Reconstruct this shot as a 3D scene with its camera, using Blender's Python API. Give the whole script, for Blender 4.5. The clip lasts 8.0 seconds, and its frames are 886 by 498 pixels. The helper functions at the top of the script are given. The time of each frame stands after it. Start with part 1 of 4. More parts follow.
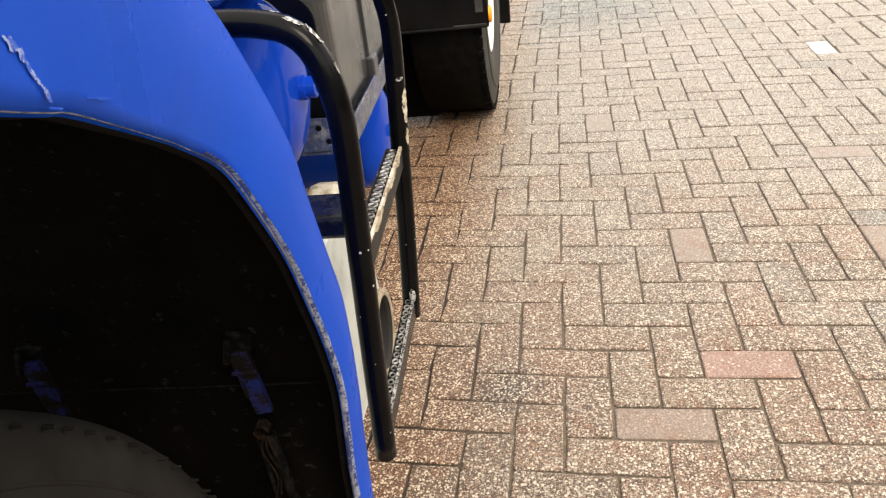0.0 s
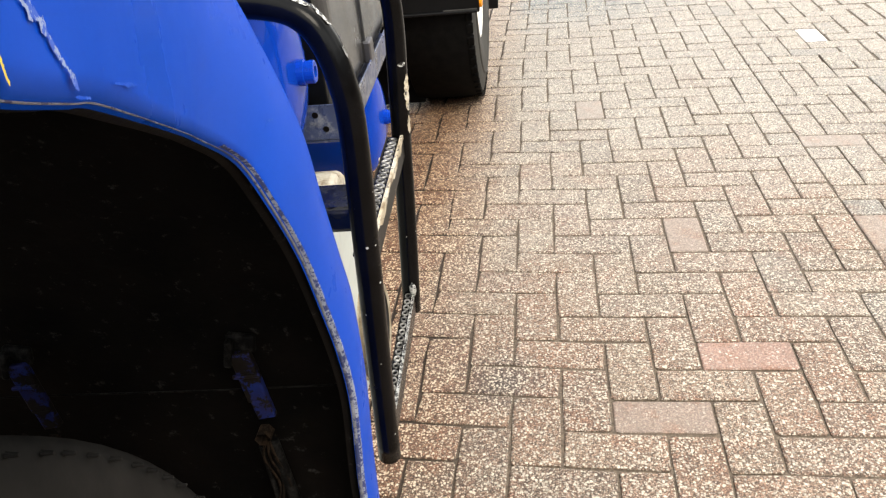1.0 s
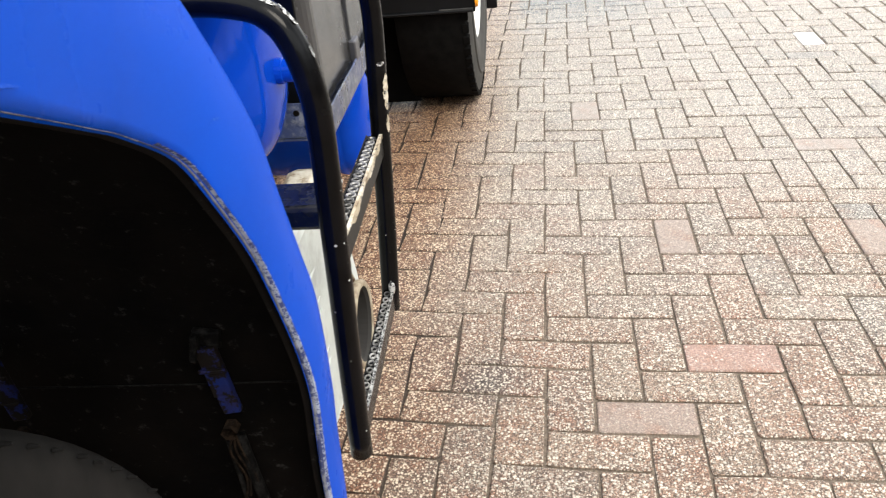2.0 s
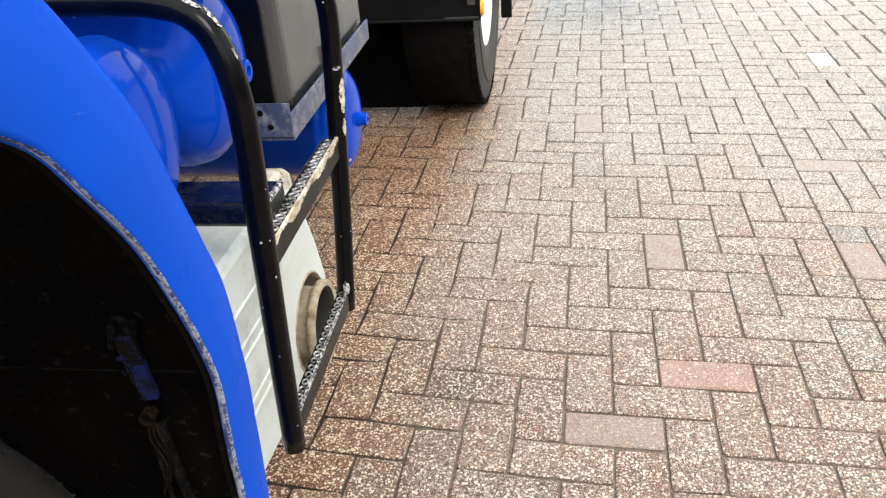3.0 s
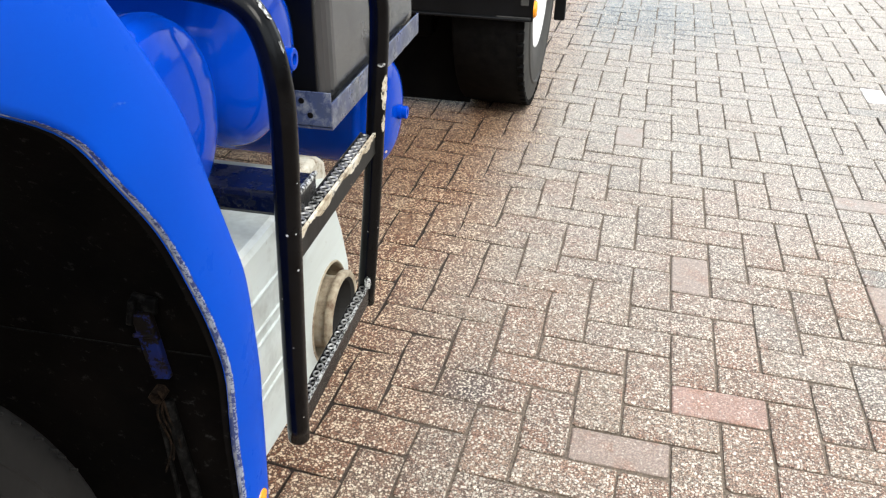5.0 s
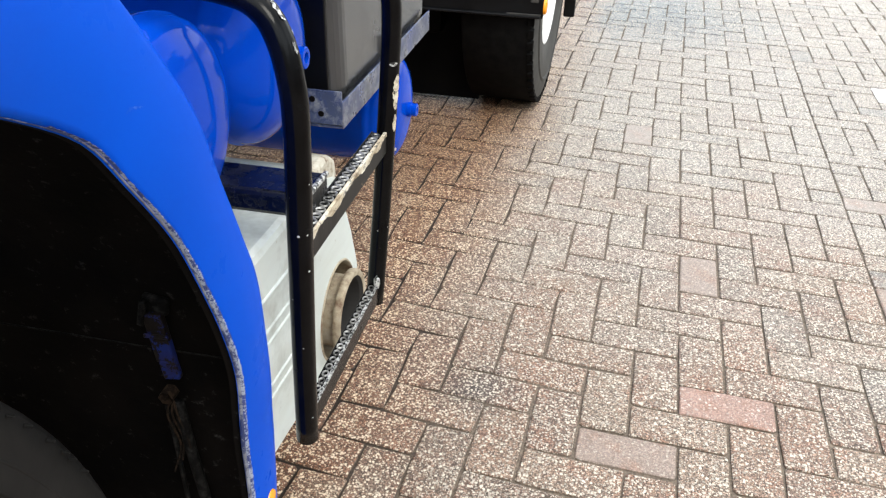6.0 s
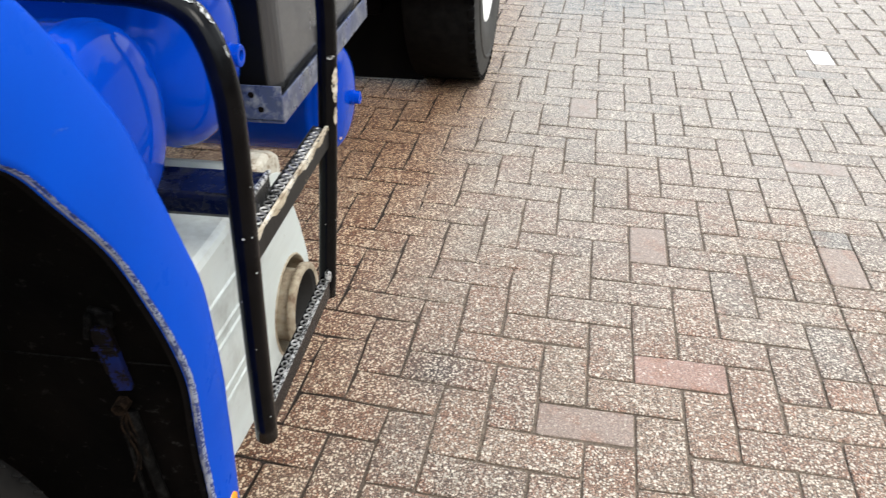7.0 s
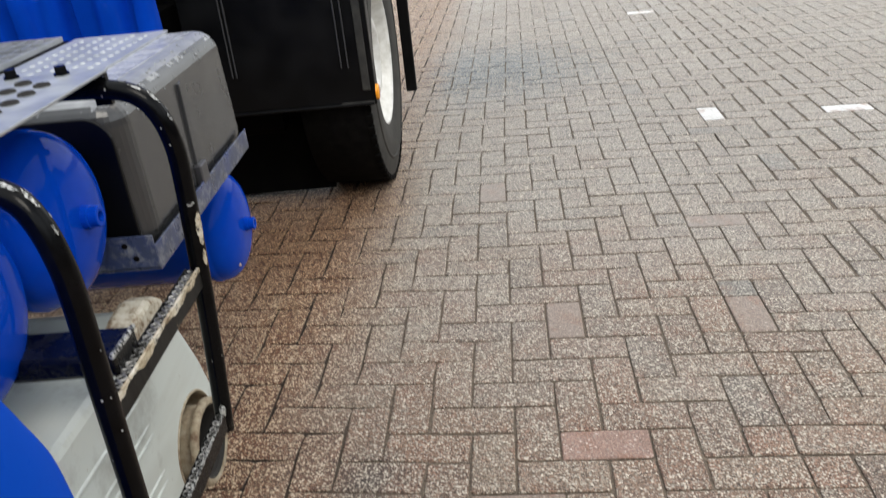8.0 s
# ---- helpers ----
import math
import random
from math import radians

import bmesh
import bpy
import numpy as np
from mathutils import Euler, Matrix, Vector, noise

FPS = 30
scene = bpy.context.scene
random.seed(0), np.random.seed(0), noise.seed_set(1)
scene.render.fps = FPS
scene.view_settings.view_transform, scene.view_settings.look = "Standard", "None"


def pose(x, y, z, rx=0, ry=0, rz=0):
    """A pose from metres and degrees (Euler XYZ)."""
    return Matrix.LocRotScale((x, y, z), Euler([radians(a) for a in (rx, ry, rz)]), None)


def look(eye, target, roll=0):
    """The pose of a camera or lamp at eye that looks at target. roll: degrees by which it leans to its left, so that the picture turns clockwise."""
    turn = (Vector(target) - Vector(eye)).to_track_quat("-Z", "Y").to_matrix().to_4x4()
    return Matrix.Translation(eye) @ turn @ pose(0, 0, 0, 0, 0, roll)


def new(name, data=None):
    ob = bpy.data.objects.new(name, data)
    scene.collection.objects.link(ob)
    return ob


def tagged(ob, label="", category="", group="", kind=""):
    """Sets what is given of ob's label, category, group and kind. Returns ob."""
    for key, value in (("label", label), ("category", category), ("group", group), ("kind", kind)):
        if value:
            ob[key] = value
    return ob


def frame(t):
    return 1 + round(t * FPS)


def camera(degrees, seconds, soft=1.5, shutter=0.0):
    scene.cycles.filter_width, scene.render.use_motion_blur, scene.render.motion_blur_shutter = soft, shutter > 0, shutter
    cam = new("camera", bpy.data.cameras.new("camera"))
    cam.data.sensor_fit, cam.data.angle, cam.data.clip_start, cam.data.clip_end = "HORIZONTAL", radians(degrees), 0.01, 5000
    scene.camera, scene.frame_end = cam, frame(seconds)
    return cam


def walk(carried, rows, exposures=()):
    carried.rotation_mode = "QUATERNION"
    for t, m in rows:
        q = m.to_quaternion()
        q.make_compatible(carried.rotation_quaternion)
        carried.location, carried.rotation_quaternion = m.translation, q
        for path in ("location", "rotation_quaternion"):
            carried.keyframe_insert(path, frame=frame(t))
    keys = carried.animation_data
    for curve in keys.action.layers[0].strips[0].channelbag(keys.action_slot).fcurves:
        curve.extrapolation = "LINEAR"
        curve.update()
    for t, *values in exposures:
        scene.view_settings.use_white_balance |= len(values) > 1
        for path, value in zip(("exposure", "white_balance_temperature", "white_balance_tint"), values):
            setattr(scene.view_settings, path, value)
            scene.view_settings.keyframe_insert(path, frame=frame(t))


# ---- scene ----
cam = camera(57.9, 8.0, soft=1.25, shutter=0.3)
PATH = [
    (0, (-0.063, -1.31, 1.205), (-0.404, 0.41, 0.242), -6.7),
    (0.5, (-0.084, -1.291, 1.2), (-0.402, 0.425, 0.223), -6.3),
    (1, (-0.099, -1.274, 1.195), (-0.395, 0.435, 0.199), -6.0),
    (1.5, (-0.098, -1.275, 1.196), (-0.387, 0.43, 0.192), -5.7),
    (3, (0.04, -1.278, 1.195), (-0.319, 0.428, 0.215), -3.8),
    (3.5, (0.045, -1.281, 1.202), (-0.324, 0.421, 0.218), -1.7),
    (4, (0.051, -1.281, 1.213), (-0.34, 0.41, 0.22), -0.1),
    (4.5, (0.046, -1.273, 1.212), (-0.36, 0.412, 0.215), 1.0),
    (6, (0.031, -1.259, 1.217), (-0.401, 0.411, 0.206), 1.9),
    (6.5, (0.03, -1.259, 1.224), (-0.4, 0.401, 0.194), 0.8),
    (7, (0.041, -1.255, 1.233), (-0.279, 0.413, 0.178), 0.4),
    (7.5, (0.109, -1.244, 1.23), (-0.093, 0.471, 0.221), -1.9),
    (7.7, (0.154, -1.249, 1.251), (-0.045, 0.489, 0.281), -3.9),
    (8, (0.162, -1.26, 1.283), (-0.054, 0.527, 0.41), -6.1),
]
walk(cam, [(t, look(eye, target, roll)) for t, eye, target, roll in PATH], exposures=[(0.0, 1.25, 8000, 12), (1.0, 1.41, 7500, 10), (1.5, 1.47, 7200, 10), (3.5, 1.41, 6900, 9), (4.5, 1.41, 6700, 8), (6.5, 1.39, 6700, 8), (7.0, 1.24, 6700, 9), (7.3, 0.91, 6750, 9), (7.5, 0.83, 6800, 9), (8.0, 0.56, 6850, 9)])

# ---- light: bright overcast sky, weak wide sun ----
SUN_ELEVATION, SUN_TURN = radians(50), radians(35)
world = bpy.data.worlds.new("world")
scene.world = world
world.use_nodes = True
wn = world.node_tree.nodes
wl = world.node_tree.links
wn.clear()
sky = wn.new("ShaderNodeTexSky")
sky.sky_type = "NISHITA"
sky.sun_disc = False
sky.sun_elevation, sky.sun_rotation = SUN_ELEVATION, SUN_TURN
sky.dust_density, sky.air_density, sky.ozone_density = 4.0, 1.0, 1.0
cloud = wn.new("ShaderNodeMix")
cloud.data_type = "RGBA"
cloud.inputs[0].default_value = 0.8
cloud.inputs[7].default_value = (9.0, 9.3, 9.8, 1)
back = wn.new("ShaderNodeBackground")
back.inputs[1].default_value = 0.12
wout = wn.new("ShaderNodeOutputWorld")
drift = wn.new("ShaderNodeTexNoise")
drift.inputs["Scale"].default_value, drift.inputs["Detail"].default_value = 2.2, 6
tone = wn.new("ShaderNodeValToRGB")
tone.color_ramp.elements[0].position, tone.color_ramp.elements[0].color = 0.38, (5.4, 6.1, 6.9, 1)
tone.color_ramp.elements[1].position, tone.color_ramp.elements[1].color = 0.62, (11.8, 12.7, 13.7, 1)
wl.new(drift.outputs["Fac"], tone.inputs[0])
wl.new(tone.outputs[0], cloud.inputs[7])
wl.new(sky.outputs[0], cloud.inputs[6])
wl.new(cloud.outputs[2], back.inputs[0])
wl.new(back.outputs[0], wout.inputs[0])
sun_data = bpy.data.lights.new("sun", "SUN")
sun_data.energy, sun_data.angle, sun_data.color = 1.0, radians(25), (1.0, 0.96, 0.9)
sun = new("sun", sun_data)
sun.matrix_world = look((4, -6, 9), (4 - math.cos(SUN_ELEVATION) * math.sin(SUN_TURN), -6 - math.cos(SUN_ELEVATION) * math.cos(SUN_TURN) * -1, 9 - math.sin(SUN_ELEVATION)))


# ---- materials ----
def mat(name, rgb, rough=0.5, metal=0.0, spec=0.5, coat=0.0):
    m = bpy.data.materials.new(name)
    m.use_nodes = True
    b = m.node_tree.nodes["Principled BSDF"]
    b.inputs["Base Color"].default_value = (*rgb, 1)
    b.inputs["Roughness"].default_value = rough
    b.inputs["Metallic"].default_value = metal
    b.inputs["Specular IOR Level"].default_value = spec
    b.inputs["Coat Weight"].default_value = coat
    b.inputs["Coat Roughness"].default_value = 0.06
    return m


class Net:
    """Short hand for building a node tree."""

    def __init__(self, m):
        self.t = m.node_tree
        self.n, self.l = self.t.nodes, self.t.links
        self.b = self.n["Principled BSDF"]
        self.co = self.n.new("ShaderNodeTexCoord")

    def link(self, a, b):
        self.l.new(a, b)

    def noise(self, scale, detail=4, rough=0.6, vec=None, stretch=None):
        x = self.n.new("ShaderNodeTexNoise")
        x.inputs["Scale"].default_value = scale
        x.inputs["Detail"].default_value = detail
        x.inputs["Roughness"].default_value = rough
        v = vec or self.co.outputs["Object"]
        if stretch:
            mp = self.n.new("ShaderNodeMapping")
            mp.inputs["Scale"].default_value = stretch
            self.link(v, mp.inputs[0])
            v = mp.outputs[0]
        self.link(v, x.inputs["Vector"])
        return x.outputs["Fac"]

    def cells(self, scale, out="Distance", feature="F1", vec=None, rand=1.0):
        x = self.n.new("ShaderNodeTexVoronoi")
        x.feature = feature
        x.inputs["Scale"].default_value = scale
        x.inputs["Randomness"].default_value = rand
        self.link(vec or self.co.outputs["Object"], x.inputs["Vector"])
        return x.outputs[out]

    def ramp(self, fac, *stops):
        x = self.n.new("ShaderNodeValToRGB")
        e = x.color_ramp.elements
        while len(e) < len(stops):
            e.new(0.5)
        for el, (p, c) in zip(e, stops):
            el.position = p
            el.color = (c, c, c, 1) if isinstance(c, (int, float)) else (*c, 1)
        self.link(fac, x.inputs[0])
        return x.outputs[0]

    def mix(self, fac, a, b, mode="MIX"):
        x = self.n.new("ShaderNodeMix")
        x.data_type, x.blend_type = "RGBA", mode
        for v, i in ((fac, 0), (a, 6), (b, 7)):
            if isinstance(v, (int, float)):
                x.inputs[i].default_value = v if i == 0 else (v, v, v, 1)
            elif isinstance(v, tuple):
                x.inputs[i].default_value = (*v, 1)
            else:
                self.link(v, x.inputs[i])
        return x.outputs[2]

    def math(self, op, a, b=0.0):
        x = self.n.new("ShaderNodeMath")
        x.operation = op
        for i, v in ((0, a), (1, b)):
            if isinstance(v, (int, float)):
                x.inputs[i].default_value = v
            else:
                self.link(v, x.inputs[i])
        return x.outputs[0]

    def bump(self, height, strength=0.3, dist=0.001, normal=None):
        x = self.n.new("ShaderNodeBump")
        x.inputs["Strength"].default_value = strength
        x.inputs["Distance"].default_value = dist
        self.link(height, x.inputs["Height"])
        if normal:
            self.link(normal, x.inputs["Normal"])
        self.link(x.outputs[0], self.b.inputs["Normal"])
        return x.outputs[0]

    def colour(self, c):
        self.link(c, self.b.inputs["Base Color"])

    def rough(self, r):
        self.link(r, self.b.inputs["Roughness"])


def chipped(name, base, under, amount, rough=0.35, scale=60, rust=None, spec=0.5):
    """Paint with chips that show another colour beneath, fine orange peel and dirt."""
    m = mat(name, base, rough, spec=spec)
    k = Net(m)
    dirt = k.noise(9, 5)
    c = k.mix(k.ramp(dirt, (0.35, 0.0), (0.75, 0.35)), base, tuple(min(1, v * 0.6 + 0.01) for v in base))
    chip = k.math("ADD", k.noise(scale, 5, 0.7), k.math("MULTIPLY", k.noise(scale * 0.18, 3), 0.7))
    mask = k.ramp(chip, (amount, 0.0), (amount + 0.03, 1.0))
    if rust:
        under_c = k.mix(k.noise(scale * 0.7), under, rust)
    else:
        under_c = under
    k.colour(k.mix(mask, c, under_c))
    k.rough(k.mix(mask, k.ramp(k.noise(25, 4), (0.3, rough * 0.8), (0.7, rough * 1.3)), 0.7))
    k.bump(k.math("SUBTRACT", k.noise(90, 3), k.math("MULTIPLY", mask, 0.8)), 0.25, 0.0006)
    return m


def paver_mat(name, dark, red, pale, speck, rough=0.5, keep=0.5, far_sheen=0.72, grit=1.0):
    """Washed concrete paver: pale and brown pebbles in a sandy matrix, each stone with its own tone."""
    m = mat(name, red, rough, spec=0.36)
    k = Net(m)
    info = k.n.new("ShaderNodeObjectInfo")
    geo = k.n.new("ShaderNodeNewGeometry")
    rnd = k.math("FRACT", k.math("ADD", info.outputs["Random"], geo.outputs["Random Per Island"]))
    pos = geo.outputs["Position"]
    tone = k.ramp(rnd, (0.0, dark), (0.3, red), (0.62, pale), (0.85, tuple(v * 0.9 for v in red)), (1.0, tuple((a + b) / 2 for a, b in zip(dark, pale))))
    blot = k.noise(5.5, 4, 0.6, pos)
    tone = k.mix(k.ramp(blot, (0.35, 0.0), (0.7, 0.5)), tone, tuple(v * 0.7 for v in red))
    ruddy = k.noise(13, 3, 0.55, pos)
    tone = k.mix(k.ramp(ruddy, (0.5, 0.0), (0.68, 0.6)), tone, (0.33, 0.16, 0.1))
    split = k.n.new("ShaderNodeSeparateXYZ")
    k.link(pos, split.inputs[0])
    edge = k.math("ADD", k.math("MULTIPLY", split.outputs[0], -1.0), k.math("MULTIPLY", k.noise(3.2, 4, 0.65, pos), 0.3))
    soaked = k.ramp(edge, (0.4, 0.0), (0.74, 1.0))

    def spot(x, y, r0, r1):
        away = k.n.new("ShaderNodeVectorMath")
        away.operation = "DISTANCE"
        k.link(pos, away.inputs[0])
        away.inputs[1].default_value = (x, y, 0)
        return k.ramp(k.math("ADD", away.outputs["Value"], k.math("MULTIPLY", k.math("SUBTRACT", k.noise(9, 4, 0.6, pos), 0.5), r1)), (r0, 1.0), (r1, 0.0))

    # farther paving paled by y: grazing sky sheen on wet stone, put into colour
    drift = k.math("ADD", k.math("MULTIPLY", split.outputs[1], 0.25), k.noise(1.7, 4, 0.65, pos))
    paled = k.ramp(drift, (0.55, 0.0), (1.35, far_sheen))
    tone = k.mix(paled, tone, (0.415, 0.392, 0.362))
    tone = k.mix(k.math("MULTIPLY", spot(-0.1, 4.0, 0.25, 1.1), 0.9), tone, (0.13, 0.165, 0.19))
    tone = k.mix(k.math("MULTIPLY", spot(-0.778, 1.15, 0.015, 0.06), 0.8), tone, (0.05, 0.028, 0.012))
    tone = k.mix(k.math("MULTIPLY", spot(-0.25, 0.165, 0.02, 0.13), 0.75), tone, (0.075, 0.078, 0.078))
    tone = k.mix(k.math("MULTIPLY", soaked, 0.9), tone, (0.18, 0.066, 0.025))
    # soaked patch by the front wheel, with the cab's shade painted in
    shade_stain = k.math("MULTIPLY", k.math("MULTIPLY", spot(-0.85, 1.8, 0.5, 1.25), soaked), 0.85)
    tone = k.mix(shade_stain, tone, (0.1, 0.03, 0.009))
    grain = k.noise(520, 3, 0.75, pos)
    wob = k.n.new("ShaderNodeMix")
    wob.data_type, wob.factor_mode = "VECTOR", "UNIFORM"
    wob.inputs[0].default_value = 0.005
    nz = k.n.new("ShaderNodeTexNoise")
    nz.inputs["Scale"].default_value, nz.inputs["Detail"].default_value = 240, 3
    k.link(pos, wob.inputs[4])
    k.link(pos, nz.inputs["Vector"])
    k.link(nz.outputs["Color"], wob.inputs[5])
    vec = wob.outputs[1]

    def pebbles(scale):
        d = k.cells(scale, "Distance", vec=vec)
        cc = k.n.new("ShaderNodeSeparateColor")
        k.link(k.cells(scale, "Color", vec=vec), cc.inputs[0])
        return d, cc.outputs[0], cc.outputs[1], cc.outputs[2]

    # matrix: close-set grit from dark to tan, with dark pits between
    d0, a0, b0, c0 = pebbles(330)
    tone = k.mix(grit, tone, k.ramp(a0, (0.0, 0.4), (0.5, 0.9), (1.0, 1.65)), "MULTIPLY")
    tone = k.mix(grit, tone, k.ramp(d0, (0.35, 1.05), (0.72, 0.28)), "MULTIPLY")
    tone = k.mix(0.6, tone, k.ramp(grain, (0.3, 0.35), (0.7, 1.25)), "MULTIPLY")
    shown = None
    for scale, thin, size in ((150, keep + 0.02, 0.42), (250, keep - 0.06, 0.46)):
        d, a, b, c = pebbles(scale)
        lim = k.math("MULTIPLY", k.math("ADD", c, 0.45), size)
        hit = k.math("MULTIPLY", k.ramp(k.math("SUBTRACT", lim, d), (0.0, 0.0), (0.09, 1.0)), k.math("GREATER_THAN", a, thin))
        st = k.ramp(b, (0.0, tuple(v * 0.35 for v in speck)), (0.4, tuple(v * 0.68 for v in speck)), (1.0, speck))
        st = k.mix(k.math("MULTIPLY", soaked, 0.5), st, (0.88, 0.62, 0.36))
        st = k.mix(k.math("MULTIPLY", shade_stain, 0.6), st, (0.42, 0.22, 0.1))
        if shown is None:
            shown, stone, stone_d = hit, st, d
        else:
            stone = k.mix(hit, stone, st)
            shown = k.math("MAXIMUM", shown, hit)
    # low edges take the darker joint colour by height, ragged with noise
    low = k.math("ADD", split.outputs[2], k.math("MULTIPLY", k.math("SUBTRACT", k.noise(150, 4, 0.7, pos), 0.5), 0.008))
    joint_mix = k.ramp(k.math("ADD", k.math("SUBTRACT", k.math("MULTIPLY", k.math("ADD", low, 0.005), 100), k.math("MULTIPLY", soaked, 0.1)), k.math("MULTIPLY", k.math("SUBTRACT", grain, 0.5), 0.7)), (0.18, 1.0), (0.46, 0.0))
    joint_tone = k.mix(k.math("MULTIPLY", soaked, 0.85), k.ramp(grain, (0.3, (0.05, 0.038, 0.028)), (0.72, (0.2, 0.155, 0.115))), (0.014, 0.007, 0.0035))
    k.colour(k.mix(k.math("MULTIPLY", joint_mix, 0.8), k.mix(shown, tone, stone), joint_tone))
    wet = k.noise(1.3, 4, 0.65, pos)
    dry = k.ramp(k.math("ADD", wet, k.math("MULTIPLY", grain, 0.25)), (0.35, rough * 0.75), (0.85, rough * 1.25))
    k.rough(k.mix(k.math("MULTIPLY", soaked, 0.7), dry, 0.42))
    h = k.math("ADD", k.math("MULTIPLY", shown, k.math("SUBTRACT", 0.8, stone_d)), k.math("ADD", k.math("MULTIPLY", grain, 0.4), k.math("MULTIPLY", d0, -0.5)))
    k.bump(h, 0.8, 0.003)
    return m


BLUE = (0.0, 0.066, 0.51)
M = {}
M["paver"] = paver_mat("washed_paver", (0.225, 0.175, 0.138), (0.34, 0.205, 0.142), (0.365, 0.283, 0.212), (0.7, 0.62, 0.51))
M["paver_smooth"] = paver_mat("smooth_paver", (0.36, 0.275, 0.225), (0.36, 0.27, 0.22), (0.375, 0.285, 0.235), (0.5, 0.42, 0.35), keep=0.82, far_sheen=0.5, grit=0.4)
M["paver_red"] = paver_mat("red_paver", (0.42, 0.27, 0.215), (0.42, 0.265, 0.21), (0.44, 0.285, 0.23), (0.62, 0.5, 0.43), keep=0.78, far_sheen=0.3, grit=0.45)
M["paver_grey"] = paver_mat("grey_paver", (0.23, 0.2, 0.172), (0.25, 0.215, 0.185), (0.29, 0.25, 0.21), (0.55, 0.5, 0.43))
M["paver_white"] = paver_mat("white_paver", (0.85, 0.84, 0.82), (0.86, 0.85, 0.82), (0.88, 0.87, 0.85), (0.85, 0.84, 0.82), keep=0.9, far_sheen=0.0, grit=0.15)

m = M["sand"] = mat("joint_sand", (0.12, 0.095, 0.075), 0.9)
k = Net(m)
place = k.n.new("ShaderNodeNewGeometry").outputs["Position"]
split = k.n.new("ShaderNodeSeparateXYZ")
k.link(place, split.inputs[0])
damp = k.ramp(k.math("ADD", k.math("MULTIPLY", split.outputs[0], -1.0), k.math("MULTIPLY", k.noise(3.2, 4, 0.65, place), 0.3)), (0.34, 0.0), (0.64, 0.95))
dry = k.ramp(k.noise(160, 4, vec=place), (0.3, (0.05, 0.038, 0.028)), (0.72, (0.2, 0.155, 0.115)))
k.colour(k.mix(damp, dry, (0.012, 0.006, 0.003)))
k.bump(k.noise(300, 3), 0.6, 0.002)

m = M["blue"] = mat("blue_paint", BLUE, 0.35, spec=0.01, coat=0.065)
k = Net(m)
k.colour(k.mix(k.ramp(k.noise(6, 5), (0.35, 0.0), (0.8, 0.4)), BLUE, (0.0, 0.075, 0.56)))
k.rough(k.ramp(k.noise(14, 5), (0.3, 0.22), (0.75, 0.42)))
k.b.inputs["Coat Roughness"].default_value = 0.28
k.bump(k.noise(140, 2), 0.06, 0.0005)

m = M["blue_tank"] = mat("blue_tank_paint", BLUE, 0.06, spec=0.065)
k = Net(m)
k.colour(k.mix(k.ramp(k.noise(9, 5), (0.4, 0.0), (0.8, 0.6)), (0.0, 0.05, 0.44), (0.0, 0.034, 0.34)))
k.rough(k.ramp(k.noise(20, 5), (0.3, 0.03), (0.75, 0.13)))
k.bump(k.noise(18, 3), 0.12, 0.0012)

m = M["black"] = mat("black_paint", (0.003, 0.003, 0.0035), 0.2, spec=0.13)
k = Net(m)
nick = k.n.new("ShaderNodeSeparateColor")
k.link(k.cells(150, "Color"), nick.inputs[0])
lim = k.math("MULTIPLY", nick.outputs[1], 0.26)
bare = k.math("MULTIPLY", k.math("LESS_THAN", k.cells(150), lim), k.math("GREATER_THAN", nick.outputs[0], 0.93))
k.colour(k.mix(bare, k.ramp(k.noise(30, 5), (0.35, (0.001, 0.001, 0.0012)), (0.75, (0.0035, 0.0035, 0.004))), (0.42, 0.42, 0.4)))
k.rough(k.ramp(k.noise(25, 4), (0.3, 0.1), (0.7, 0.3)))
k.bump(k.math("SUBTRACT", k.noise(110, 3), bare), 0.2, 0.0005)
m = M["black_wet"] = mat("wet_black_paint", (0.003, 0.003, 0.004), 0.12, spec=0.5)
k = Net(m)
bead = k.ramp(k.noise(150, 4, 0.7), (0.5, 0.0), (0.62, 1.0))
k.colour(k.ramp(k.noise(60, 5, 0.7), (0.4, (0.0012, 0.0012, 0.0014)), (0.75, (0.006, 0.006, 0.007))))
k.rough(k.ramp(k.noise(35, 4), (0.4, 0.08), (0.65, 0.5)))
k.bump(bead, 0.25, 0.001)
m = M["black_worn"] = mat("worn_black_paint", (0.02, 0.02, 0.02), 0.45, spec=0.15)
k = Net(m)
dull = k.ramp(k.noise(40, 5, 0.7, stretch=(1, 1, 0.25)), (0.35, (0.004, 0.004, 0.004)), (0.7, (0.02, 0.019, 0.017)))
k.colour(k.mix(k.ramp(k.noise(55, 5, 0.7, stretch=(1, 0.5, 1)), (0.63, 0.0), (0.68, 1.0)), dull, k.mix(k.noise(80), (0.5, 0.44, 0.33), (0.24, 0.13, 0.05))))
k.bump(k.noise(100, 3), 0.3, 0.0006)
m = M["tread"] = mat("tread_metal", (0.3, 0.3, 0.29), 0.35, 0.4)
k = Net(m)
k.colour(k.ramp(k.noise(60, 4, 0.7), (0.4, (0.02, 0.02, 0.019)), (0.62, (0.42, 0.41, 0.39))))
M["edge"] = chipped("worn_edge", (0.02, 0.035, 0.12), (0.36, 0.38, 0.46), 0.82, 0.5, 130, rust=(0.03, 0.03, 0.035))
m = M["primer"] = mat("cream_chip", (0.68, 0.62, 0.5), 0.5)
k = Net(m)
pc = k.ramp(k.noise(70, 5, 0.65, stretch=(1, 0.35, 1)), (0.36, (0.16, 0.1, 0.045)), (0.5, (0.5, 0.43, 0.31)), (0.66, (0.68, 0.64, 0.55)))
